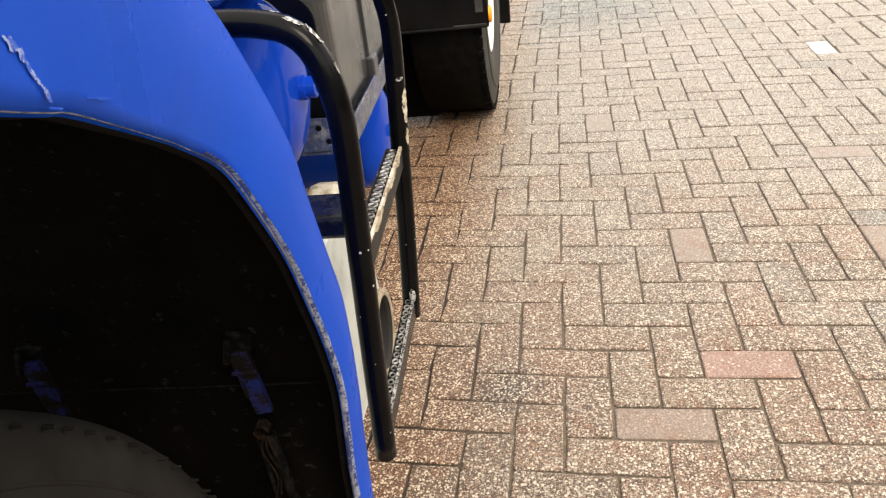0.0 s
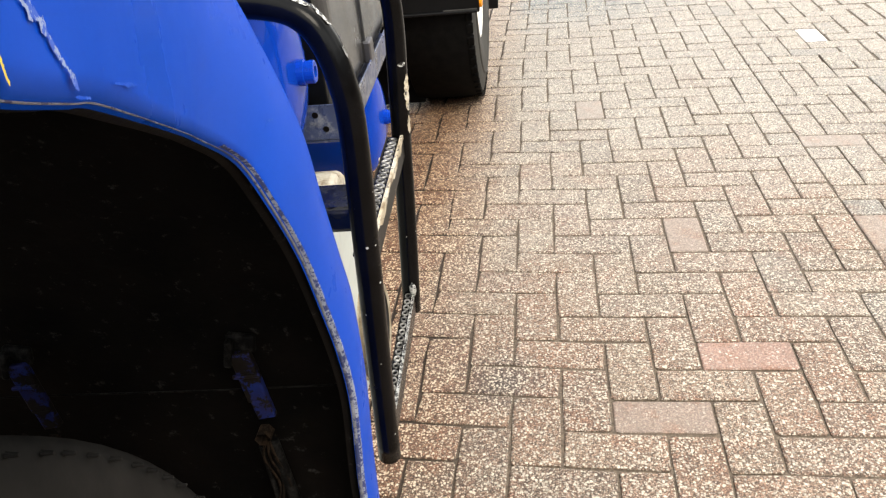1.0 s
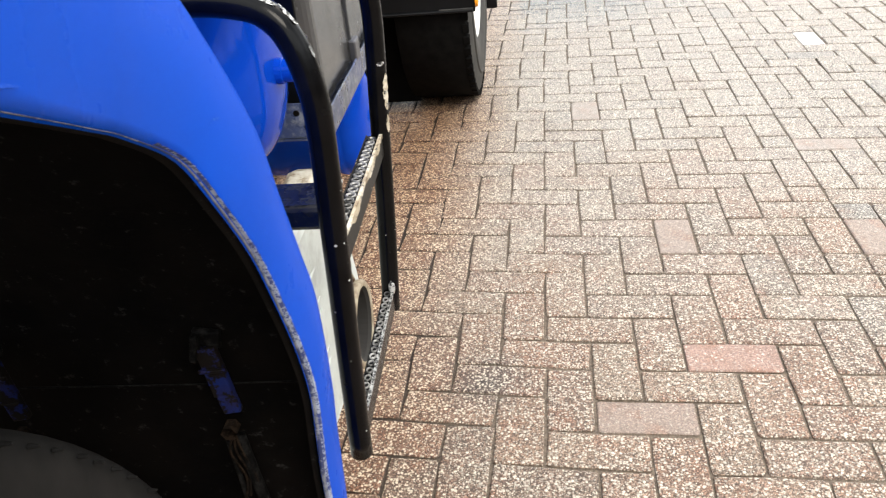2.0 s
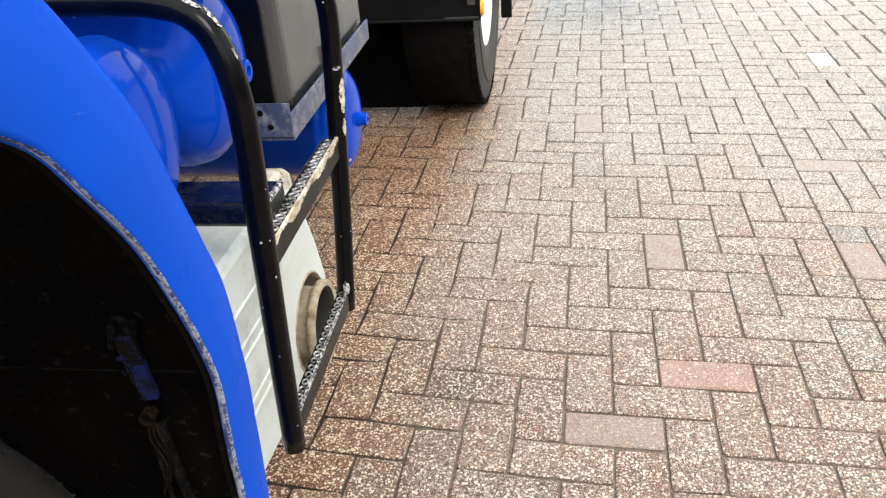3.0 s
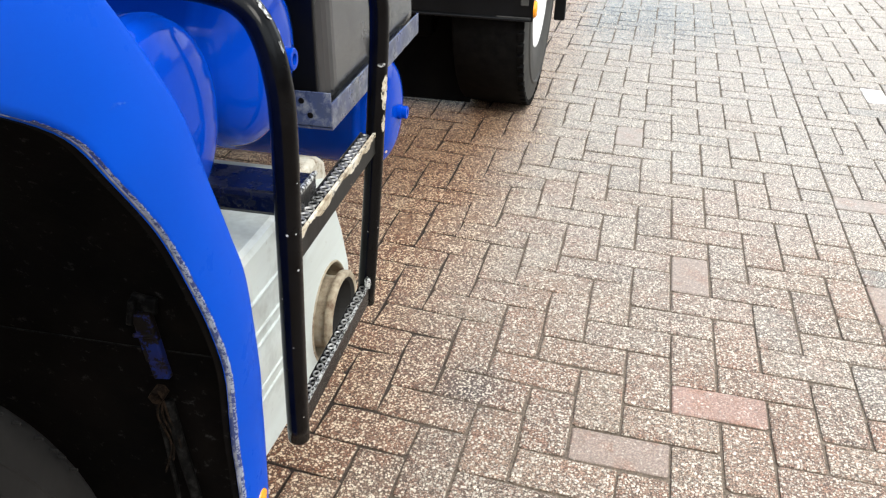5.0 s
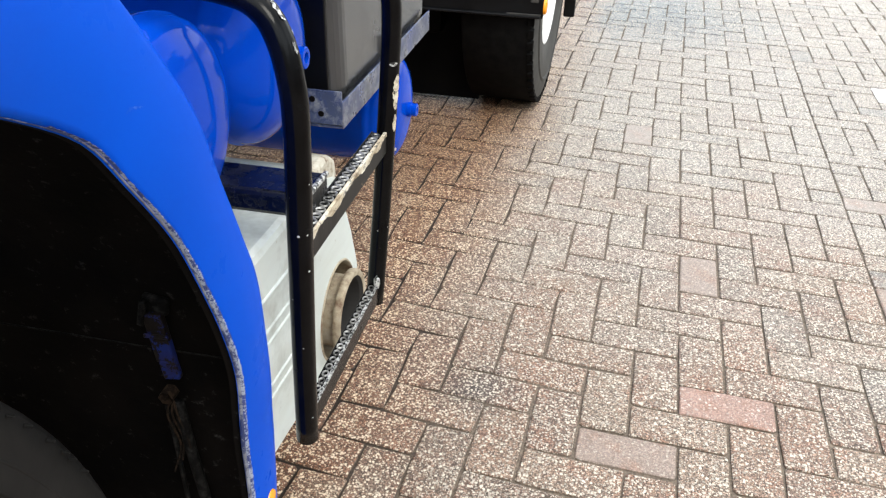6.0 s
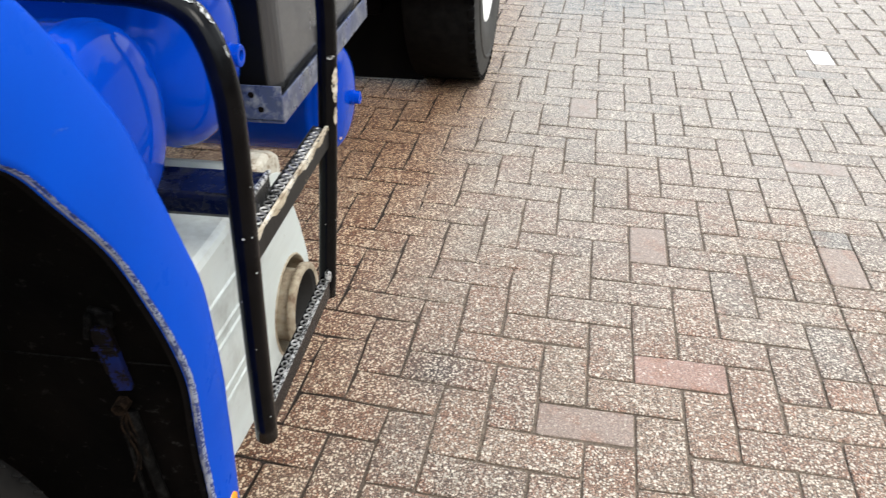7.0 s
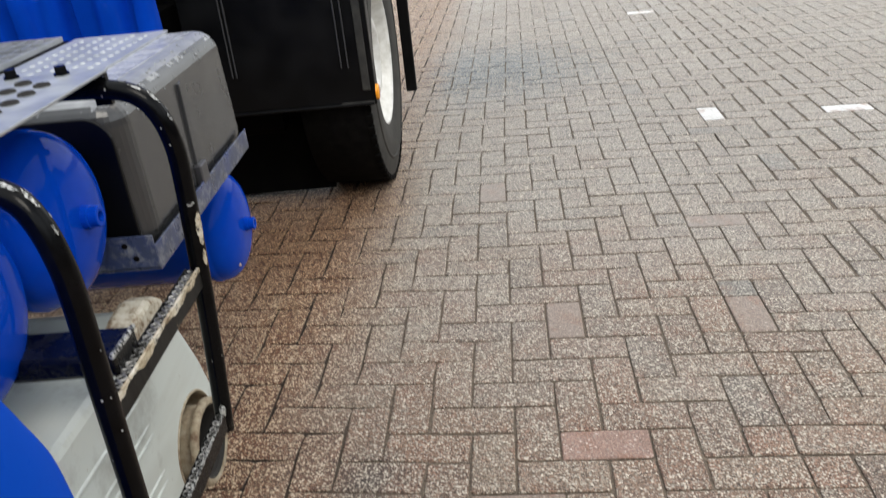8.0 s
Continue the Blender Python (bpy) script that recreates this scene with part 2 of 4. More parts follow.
k.colour(k.mix(k.ramp(k.noise(130, 4, 0.7), (0.56, 0.0), (0.62, 1.0)), pc, (0.05, 0.045, 0.04)))
k.bump(k.noise(90, 4), 0.4, 0.0008)

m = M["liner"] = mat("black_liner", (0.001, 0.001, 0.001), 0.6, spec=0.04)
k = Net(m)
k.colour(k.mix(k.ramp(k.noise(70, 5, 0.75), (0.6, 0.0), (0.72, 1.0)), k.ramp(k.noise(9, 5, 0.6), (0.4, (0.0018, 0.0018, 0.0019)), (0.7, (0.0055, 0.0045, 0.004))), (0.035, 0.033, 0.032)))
k.bump(k.noise(40, 4), 0.3, 0.002)

M["water"] = mat("rain_water", (0.25, 0.26, 0.27), 0.04, spec=0.8)
M["gloss"] = mat("glossy_black_plastic", (0.03, 0.031, 0.034), 0.22)
m = M["mud"] = mat("caked_mud", (0.01, 0.009, 0.008), 0.8, spec=0.1)
k = Net(m)
k.colour(k.ramp(k.noise(90, 5, 0.75), (0.45, (0.001, 0.001, 0.001)), (0.7, (0.02, 0.019, 0.018))))
k.bump(k.noise(150, 4), 0.6, 0.002)

m = M["dark"] = mat("dark_underbody", (0.01, 0.01, 0.011), 0.7, spec=0.06)
k = Net(m)
k.colour(k.ramp(k.noise(12, 5), (0.35, (0.001, 0.001, 0.0012)), (0.8, (0.004, 0.0036, 0.003))))

m = M["plastic"] = mat("black_plastic", (0.012, 0.013, 0.016), 0.35, spec=0.2)
k = Net(m)
k.colour(k.ramp(k.noise(4, 5), (0.35, (0.0015, 0.0017, 0.002)), (0.8, (0.004, 0.004, 0.0045))))
k.rough(k.ramp(k.noise(8, 4), (0.3, 0.28), (0.7, 0.5)))

m = M["rubber"] = mat("tyre_rubber", (0.018, 0.018, 0.018), 0.75, spec=0.06)
k = Net(m)
k.colour(k.ramp(k.noise(30, 5), (0.35, (0.002, 0.002, 0.002)), (0.8, (0.007, 0.0065, 0.006))))
k.bump(k.noise(120, 3), 0.3, 0.001)

m = M["sidewall"] = mat("dusty_sidewall", (0.05, 0.05, 0.048), 0.6, spec=0.3)
k = Net(m)
k.colour(k.ramp(k.noise(14, 5, 0.65), (0.35, (0.02, 0.02, 0.019)), (0.75, (0.055, 0.052, 0.047))))
k.bump(k.noise(120, 3), 0.2, 0.0008)

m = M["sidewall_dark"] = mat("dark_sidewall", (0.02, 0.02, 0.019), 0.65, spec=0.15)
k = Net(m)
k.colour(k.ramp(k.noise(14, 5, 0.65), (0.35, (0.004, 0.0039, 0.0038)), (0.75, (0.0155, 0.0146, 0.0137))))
k.bump(k.noise(120, 3), 0.2, 0.0008)

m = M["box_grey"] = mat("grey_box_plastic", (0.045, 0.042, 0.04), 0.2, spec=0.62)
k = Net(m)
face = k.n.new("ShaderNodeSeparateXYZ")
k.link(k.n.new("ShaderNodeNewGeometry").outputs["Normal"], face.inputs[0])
# sky sheen on the wet top, painted pale on faces that look up
sky_sheen = k.ramp(k.math("ADD", face.outputs[2], k.math("MULTIPLY", k.noise(24, 5, 0.65), 0.5)), (0.98, 0.0), (1.16, 1.0))
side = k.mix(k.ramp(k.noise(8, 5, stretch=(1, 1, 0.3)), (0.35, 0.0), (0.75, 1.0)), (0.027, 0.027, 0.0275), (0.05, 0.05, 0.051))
k.colour(k.mix(sky_sheen, side, k.ramp(k.noise(30, 5, 0.65), (0.3, (0.17, 0.175, 0.18)), (0.7, (0.33, 0.335, 0.34)))))
k.rough(k.mix(sky_sheen, k.ramp(k.noise(11, 4), (0.3, 0.12), (0.75, 0.32)), 0.3))
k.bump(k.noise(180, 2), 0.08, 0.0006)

# pale grey with the sky's sheen on wet plastic put into the colour
m = M["wet"] = mat("pale_sheen_plastic", (0.2, 0.2, 0.2), 0.25)
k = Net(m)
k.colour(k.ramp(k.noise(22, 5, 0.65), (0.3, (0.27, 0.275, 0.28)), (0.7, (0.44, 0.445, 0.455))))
k.rough(k.ramp(k.noise(30, 4), (0.35, 0.12), (0.7, 0.4)))
k.bump(k.noise(70, 3), 0.4, 0.0015)

m = M["galv"] = mat("galvanised_plate", (0.42, 0.43, 0.44), 0.4, 0.5)
k = Net(m)
k.colour(k.ramp(k.noise(14, 5), (0.3, (0.3, 0.315, 0.335)), (0.75, (0.5, 0.515, 0.54))))
k.rough(k.ramp(k.noise(20, 4), (0.3, 0.3), (0.7, 0.55)))

m = M["tray"] = mat("blue_grey_tray", (0.2, 0.23, 0.32), 0.35)
k = Net(m)
wash = k.noise(16, 4, 0.6)
k.colour(k.mix(k.ramp(k.noise(45, 6, 0.75), (0.5, 0.0), (0.68, 0.8)), k.ramp(wash, (0.35, (0.05, 0.06, 0.085)), (0.7, (0.025, 0.045, 0.15))), (0.26, 0.27, 0.28)))
k.rough(k.ramp(k.noise(22, 4), (0.3, 0.2), (0.75, 0.5)))
k.bump(k.noise(60, 3), 0.2, 0.0006)

m = M["cream"] = mat("cream_silencer", (0.6, 0.6, 0.55), 0.5)
k = Net(m)
streak = k.noise(16, 5, 0.6, stretch=(1, 0.15, 1))
c = k.mix(k.ramp(streak, (0.45, 0.0), (0.8, 0.5)), (0.6, 0.645, 0.61), (0.42, 0.42, 0.37))
c = k.mix(k.ramp(k.noise(7, 5, 0.7), (0.52, 0.0), (0.72, 0.55)), c, (0.2, 0.19, 0.16))
k.colour(k.mix(k.ramp(k.noise(38, 5, 0.7), (0.66, 0.0), (0.76, 0.7)), c, (0.22, 0.13, 0.06)))
k.bump(k.noise(50, 3), 0.1, 0.001)

m = M["cream_rusty"] = mat("stained_cream", (0.5, 0.46, 0.36), 0.6)
k = Net(m)
k.colour(k.ramp(k.noise(45, 5, 0.7), (0.36, (0.16, 0.1, 0.05)), (0.5, (0.5, 0.46, 0.37)), (0.7, (0.62, 0.61, 0.54))))
k.bump(k.noise(60, 4), 0.3, 0.001)

m = M["rust"] = mat("rusty_pipe", (0.3, 0.24, 0.16), 0.75, 0.2)
k = Net(m)
k.colour(k.ramp(k.noise(30, 6, 0.7), (0.3, (0.14, 0.08, 0.045)), (0.5, (0.36, 0.3, 0.21)), (0.75, (0.52, 0.47, 0.37))))
k.bump(k.noise(90, 4), 0.4, 0.001)

m = M["yard"] = mat("yard_wall", (0.12, 0.1, 0.085), 0.8)
k = Net(m)
k.colour(k.ramp(k.noise(1.5, 5), (0.3, (0.07, 0.06, 0.05)), (0.7, (0.17, 0.13, 0.1))))
m = M["leaf"] = mat("dark_leaves", (0.045, 0.07, 0.03), 0.6)
k = Net(m)
k.colour(k.ramp(k.noise(1.2, 5), (0.3, (0.025, 0.04, 0.016)), (0.7, (0.07, 0.1, 0.04))))
# soot of the outlet pipe; on the plate holes it paints the shade inside
M["soot"] = mat("soot_and_hole_shade", (0.02, 0.018, 0.016), 0.9)
m = M["rim"] = mat("white_rim", (0.72, 0.72, 0.7), 0.4)
k = Net(m)
k.colour(k.ramp(k.noise(18, 5), (0.3, (0.55, 0.54, 0.5)), (0.6, (0.75, 0.75, 0.73))))
M["bracket"] = chipped("bracket_metal", (0.007, 0.005, 0.004), (0.0, 0.02, 0.15), 0.85, 0.6, 60, rust=(0.02, 0.01, 0.005), spec=0.1)
M["cable"] = chipped("rusty_cable", (0.006, 0.0035, 0.002), (0.018, 0.011, 0.007), 0.88, 0.8, 90, spec=0.1)
M["orange"] = mat("orange_marker", (0.9, 0.32, 0.01), 0.25, coat=0.5)
M["yellow"] = mat("yellow_strip", (0.85, 0.6, 0.02), 0.4)
M["scratch"] = chipped("scratched_filler", (0.26, 0.34, 0.58), (0.015, 0.085, 0.5), 0.86, 0.55, 330)
M["rubbed"] = chipped("rubbed_paint", (0.31, 0.35, 0.46), (0.012, 0.05, 0.3), 0.83, 0.55, 330, rust=(0.05, 0.05, 0.06))
M["scuffed"] = chipped("scuffed_blue", (0.025, 0.105, 0.55), (0.008, 0.075, 0.5), 0.8, 0.5, 150, spec=0.05)
m = M["scraped"] = mat("scraped_metal", (0.35, 0.35, 0.34), 0.45, 0.3)
k = Net(m)
k.colour(k.ramp(k.noise(220, 4, 0.7), (0.46, (0.01, 0.01, 0.01)), (0.54, (0.5, 0.5, 0.48))))
M["steel"] = mat("bolt_steel", (0.12, 0.12, 0.13), 0.4, 0.8)


# ---- mesh helpers ----
def part(name, bm, material, parent=None, label="", smooth=False, bevel=0.0):
    me = bpy.data.meshes.new(name)
    bmesh.ops.recalc_face_normals(bm, faces=bm.faces)
    bm.to_mesh(me)
    bm.free()
    mats = material if isinstance(material, (list, tuple)) else [material]
    for x in mats:
        me.materials.append(M[x])
    ob = new(name, me)
    lift = Matrix()
    while parent and parent.parent and parent.parent.parent:
        lift = parent.matrix_parent_inverse @ parent.matrix_basis @ lift
        parent = parent.parent
    if smooth:
        for p in me.polygons:
            p.use_smooth = True
    if bevel:
        b = ob.modifiers.new("bevel", "BEVEL")
        b.width, b.segments, b.limit_method, b.angle_limit = bevel, 2, "ANGLE", radians(40)
    ob.parent = parent
    ob.matrix_parent_inverse = lift
    return tagged(ob, label) if label else ob


def add_box(bm, x0, x1, y0, y1, z0, z1, m=None):
    r = bmesh.ops.create_cube(bm, size=1.0)
    t = Matrix.Translation(((x0 + x1) / 2, (y0 + y1) / 2, (z0 + z1) / 2)) @ Matrix.Diagonal((x1 - x0, y1 - y0, z1 - z0, 1))
    bmesh.ops.transform(bm, matrix=(m @ t) if m else t, verts=r["verts"])
    return r["verts"]


def box(*a, m=None):
    bm = bmesh.new()
    add_box(bm, *a, m=m)
    return bm


def smooth_path(pts, n=8):
    """Catmull-Rom through the points."""
    p = [Vector(q) for q in pts]
    p = [p[0] * 2 - p[1]] + p + [p[-1] * 2 - p[-2]]
    out = []
    for i in range(1, len(p) - 2):
        for s in range(n):
            t = s / n
            a, b, c, d = p[i - 1], p[i], p[i + 1], p[i + 2]
            out.append(0.5 * ((2 * b) + (c - a) * t + (2 * a - 5 * b + 4 * c - d) * t * t + (3 * b - a - 3 * c + d) * t ** 3))
    out.append(p[-2])
    return out


def tube(path, r, seg=14, bm=None, cap=True):
    bm = bm or bmesh.new()
    path = [Vector(q) for q in path]
    rings = []
    side = None
    for i, q in enumerate(path):
        d = (path[min(i + 1, len(path) - 1)] - path[max(i - 1, 0)]).normalized()
        if side is None:
            side = d.orthogonal().normalized()
        side = (side - d * side.dot(d)).normalized()
        up = d.cross(side)
        rr = r(i / (len(path) - 1)) if callable(r) else r
        rings.append([bm.verts.new(q + (side * math.cos(a) + up * math.sin(a)) * rr) for a in [2 * math.pi * j / seg for j in range(seg)]])
    for a, b in zip(rings, rings[1:]):
        for j in range(seg):
            bm.faces.new((a[j], a[(j + 1) % seg], b[(j + 1) % seg], b[j]))
    if cap:
        bm.faces.new(rings[0])
        bm.faces.new(rings[-1])
    return bm


def lathe(profile, seg=48, axis="x", centre=(0, 0, 0), bm=None, close=False):
    """Turns (along, radius) pairs about an axis through centre."""
    bm = bm or bmesh.new()
    c = Vector(centre)
    rings = []
    for along, r in profile:
        ring = []
        if r < 1e-6:
            ring = [bm.verts.new(c + (Vector((along, 0, 0)) if axis == "x" else Vector((0, along, 0)) if axis == "y" else Vector((0, 0, along))))]
        else:
            for j in range(seg):
                a = 2 * math.pi * j / seg
                v = (along, r * math.cos(a), r * math.sin(a))
                if axis == "y":
                    v = (v[1], v[0], v[2])
                elif axis == "z":
                    v = (v[1], v[2], v[0])
                ring.append(bm.verts.new(c + Vector(v)))
        rings.append(ring)
    pairs = list(zip(rings, rings[1:]))
    if close:
        pairs.append((rings[-1], rings[0]))
    for a, b in pairs:
        for j in range(seg):
            q = [a[j % len(a)], a[(j + 1) % len(a)], b[(j + 1) % len(b)], b[j % len(b)]]
            u = []
            for v in q:
                if v not in u:
                    u.append(v)
            if len(u) > 2:
                bm.faces.new(u)
    return bm


def group_at(name, parent, loc=(0, 0, 0)):
    e = new(name)
    e.empty_display_size = 0.1
    e.parent = parent
    e.location = loc
    return e


# ---- ground ----
C = 0.1065
bm = bmesh.new()
for a, b, c, d in ((-400, -400, 400, 400),):
    bm.faces.new([bm.verts.new(v) for v in ((a, b, 0), (c, b, 0), (c, d, 0), (a, d, 0))])
ground = part("ground", bm, "sand")
ground.location.z = -0.0042
tagged(ground, "brown sand bed under the brick paving", "ground", kind="structure")

# plain unseen walls, added to close the yard and darken reflections, and the trees behind them that the glossy paint
# mirrors
for name, a, b in (("wall_east", (16, -22, 16.4, 26), 3.0), ("wall_south", (-16, -18.4, 16, -18), 3.0), ("wall_west", (-16.4, -22, -16, 26), 4.0)):
    x0, y0, x1, y1 = a
    wall = part(name, box(x0, x1, y0, y1, 0, b), "yard", bevel=0.02)
    tagged(wall, "plain unseen wall added round the yard for dark reflections", "wall", kind="structure")
rnd = random.Random(17)
leaf_v, leaf_f = [], []
SPOTS = [(x, -20.5 + rnd.uniform(-1, 1)) for x in range(-18, 20, 3)] + [(18.5 + rnd.uniform(-1, 1), y) for y in range(-17, 26, 3)]
for tx, ty in SPOTS:
    tall, spread = rnd.uniform(6.0, 9.5), rnd.uniform(1.5, 2.3)
    for k in range(5):
        a, c = 2 * math.pi * k / 5, 2 * math.pi * (k + 1) / 5
        n = len(leaf_v)
        leaf_v += [(tx + 0.16 * math.cos(a), ty + 0.16 * math.sin(a), 0), (tx + 0.16 * math.cos(c), ty + 0.16 * math.sin(c), 0), (tx + 0.07 * math.cos(c), ty + 0.07 * math.sin(c), tall * 0.8), (tx + 0.07 * math.cos(a), ty + 0.07 * math.sin(a), tall * 0.8)]
        leaf_f.append((n, n + 1, n + 2, n + 3))
    for k in range(330):
        u = Vector((rnd.gauss(0, 1), rnd.gauss(0, 1), rnd.gauss(0, 1))).normalized() * rnd.uniform(0.35, 1.0)
        lump = 1 + 0.3 * math.sin(3 * math.atan2(u.y, u.x) + tx) * math.cos(4 * u.z + ty)
        q = Vector((tx + u.x * spread * lump, ty + u.y * spread * lump, tall * 0.62 + u.z * tall * 0.4 * lump))
        e1 = Vector((rnd.gauss(0, 1), rnd.gauss(0, 1), rnd.gauss(0, 1))).normalized() * rnd.uniform(0.2, 0.42)
        e2 = e1.orthogonal().normalized() * rnd.uniform(0.15, 0.35)
        n = len(leaf_v)
        leaf_v += [tuple(q - e1), tuple(q + e2), tuple(q + e1), tuple(q - e2)]
        leaf_f.append((n, n + 1, n + 2, n + 3))
me = bpy.data.meshes.new("far_trees")
me.from_pydata(leaf_v, [], leaf_f)
me.materials.append(M["leaf"])
tagged(new("far_trees", me), "row of dark green trees behind the yard wall", "trees", kind="stuff")

# ---- the truck ----
truck = new("truck")
truck.matrix_world = pose(-0.302, -0.599, 0, 0, 0, 3.5)
tagged(truck, "blue and black lorry tractor parked on brick paving", "truck")

LIP = [(-0.9, 1.26), (-0.7, 1.255), (-0.6, 1.225), (-0.5885, 1.19), (-0.587, 1.172), (-0.5846, 1.1645), (-0.576, 1.1603), (-0.55, 1.151), (-0.53, 1.144), (-0.475, 1.12), (-0.43, 1.1), (-0.38, 1.077), (-0.325, 1.042), (-0.2931, 1.001), (-0.249, 0.9403), (-0.219, 0.8801), (-0.1951, 0.8207), (-0.1764, 0.7604), (-0.1708, 0.7003), (-0.166, 0.66), (-0.16, 0.62), (-0.156, 0.55), (-0.156, 0.48), (-0.156, 0.34)]
RIM = [(-0.9, 1.36), (-0.7, 1.345), (-0.63, 1.33), (-0.6, 1.322), (-0.58, 1.316), (-0.56, 1.31), (-0.53, 1.3), (-0.5, 1.287), (-0.475, 1.275), (-0.385, 1.218), (-0.345, 1.185), (-0.305, 1.148), (-0.262, 1.107), (-0.1993, 1.0207), (-0.165, 0.9459), (-0.137, 0.8824), (-0.1171, 0.8318), (-0.1052, 0.766), (-0.0934, 0.7059), (-0.089, 0.66), (-0.085, 0.62), (-0.085, 0.55), (-0.085, 0.48), (-0.085, 0.34)]
WIDE = [0.099, 0.099, 0.099, 0.0965, 0.095, 0.0935, 0.0905, 0.084, 0.078, 0.0615, 0.048, 0.033, 0.027, 0.027, 0.024, 0.022, 0.021, 0.018, 0.013, 0.009, 0.006, 0.003, 0.0, 0.0]
BROW = [0.097, 0.097, 0.096, 0.095, 0.092, 0.085, 0.076, 0.0665, 0.0595, 0.0325, 0.025, 0.025, 0.025, 0.025, 0.022, 0.02, 0.019, 0.016, 0.011, 0.007, 0.004, 0.001, -0.002, -0.002]
lip = smooth_path([(w, v, z) for w, (v, z) in zip(WIDE, LIP)], 5)
out = smooth_path([(w, v, z) for w, (v, z) in zip(BROW, RIM)], 5)


def guard_section(a, b, off=0.0):
    """Cross-section of the mudguard: rolled lip, flat side band, rounded shoulder, crown running inboard."""
    d = b - a
    n = d.normalized()
    side = Vector((1, 0, 0))
    r = 0.014
    pts = [a - side * 0.005 - n * 0.001, a - side * 0.001 + n * 0.001, a + n * 0.006, a + d * 0.35 + side * 0.003, a + d * 0.65 + side * 0.003, b - n * r]
    for i in range(1, 6):
        w = i / 5 * math.pi / 2
        pts.append(b - n * r + n * math.sin(w) * r - side * (1 - math.cos(w)) * r)
    pts += [b + n * 0.003 - side * 0.06, b + n * 0.006 - side * 0.15, b + n * 0.006 - side * 0.35, b + n * 0.006 - side * 0.62]
    if off:
        pts = [q - side * (off if i < 9 else 0) - n * (off if i > 5 else 0) for i, q in enumerate(pts)]
    return pts


def skin(off=0.0):
    bm = bmesh.new()
    rows = [[bm.verts.new(p) for p in guard_section(a, b, off)] for a, b in zip(lip, out)]
    for r, s in zip(rows, rows[1:]):
        for j in range(len(r) - 1):
            bm.faces.new((r[j], r[j + 1], s[j + 1], s[j]))
    return bm


guard = part("rear_mudguard", skin(), "blue", truck, "scuffed blue rear mudguard with a worn edge", smooth=True)
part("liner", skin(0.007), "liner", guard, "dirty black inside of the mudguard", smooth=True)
fine_lip = [lip[i] + (lip[i + 1] - lip[i]) * f / 4 - Vector((0.003, 0, 0)) for i in range(len(lip) - 1) for f in range(4)]
part("worn_edge", tube(fine_lip, lambda t: 0.0003 + 0.0006 * max(0.0, min(1.0, (t - 0.45) / 0.15)) + 0.0012 * max(0.0, min(1.0, (t - 0.6) / 0.2)), 8), "edge", guard, "chipped pale rolled edge", smooth=True)

for u0, v0, low in ((-0.107, -0.117, 0.0), (-0.318, -0.12, -0.002)):
    bm = bmesh.new()
    strap = Matrix.Translation((u0 + 0.016, v0, 0.757 + low))
    add_box(bm, -0.01, 0.01, -0.012, -0.004, -0.038, 0.018, m=strap @ Matrix.Rotation(radians(-7), 4, "Y"))
    add_box(bm, -0.0085, 0.009, -0.013, -0.005, -0.058, -0.036, m=strap @ Matrix.Rotation(radians(-9), 4, "Y"))
    add_box(bm, -0.013, 0.013, -0.015, -0.011, -0.008, -0.004, m=strap @ Matrix.Rotation(radians(-4), 4, "Y"))
    bk = part("bracket", bm, "bracket", guard, "rusty bracket with blue overspray", bevel=0.0015)
    hook = bmesh.new()
    add_box(hook, -0.017, 0.009, -0.007, 0.0, 0.016, 0.034, m=strap @ Matrix.Rotation(radians(9), 4, "Y"))
    add_box(hook, -0.019, -0.012, -0.014, 0.0, 0.0, 0.03, m=strap @ Matrix.Rotation(radians(14), 4, "Y"))
    part("hook", hook, "mud", bk, "dark bent end of the bracket", bevel=0.002)
    part("bolt", lathe([(-0.008, 0.008), (0.006, 0.008), (0.006, 0.0)], 6, "y", (u0 + 0.02, v0 - 0.014, 0.682 + low)), "cable", bk)
    for e in range(3):
        part("frayed_cable", tube(smooth_path([(u0 + 0.02, v0 - 0.01, 0.675 + low), (u0 + 0.012 + 0.006 * e, v0 - 0.012, 0.65), (u0 + 0.02 + 0.004 * e, v0 - 0.01, 0.61 + 0.01 * e), (u0 + 0.008 + 0.012 * e, v0 - 0.012, 0.57 + 0.02 * e)]), 0.0012, 5), "cable", bk)
part("mud_strip", tube(smooth_path([(-0.085, -0.122, 0.665), (-0.078, -0.124, 0.6), (-0.07, -0.124, 0.52), (-0.066, -0.124, 0.42)]), 0.006, 8), "mud", guard, "strip of caked mud", smooth=True)
part("mud_strip", tube(smooth_path([(-0.098, -0.122, 0.66), (-0.094, -0.124, 0.59), (-0.092, -0.124, 0.5), (-0.09, -0.124, 0.42)]), 0.0025, 8), "mud", guard, "strip of caked mud", smooth=True)
part("liner_seam", tube([(0.0, -0.118, 0.728), (-0.13, -0.1185, 0.7265), (-0.3, -0.1178, 0.7262), (-0.46, -0.1188, 0.7238), (-0.58, -0.118, 0.722)], lambda t: 0.001 + 0.0005 * math.sin(31 * t) * math.cos(17 * t), 6), "mud", guard, smooth=True)
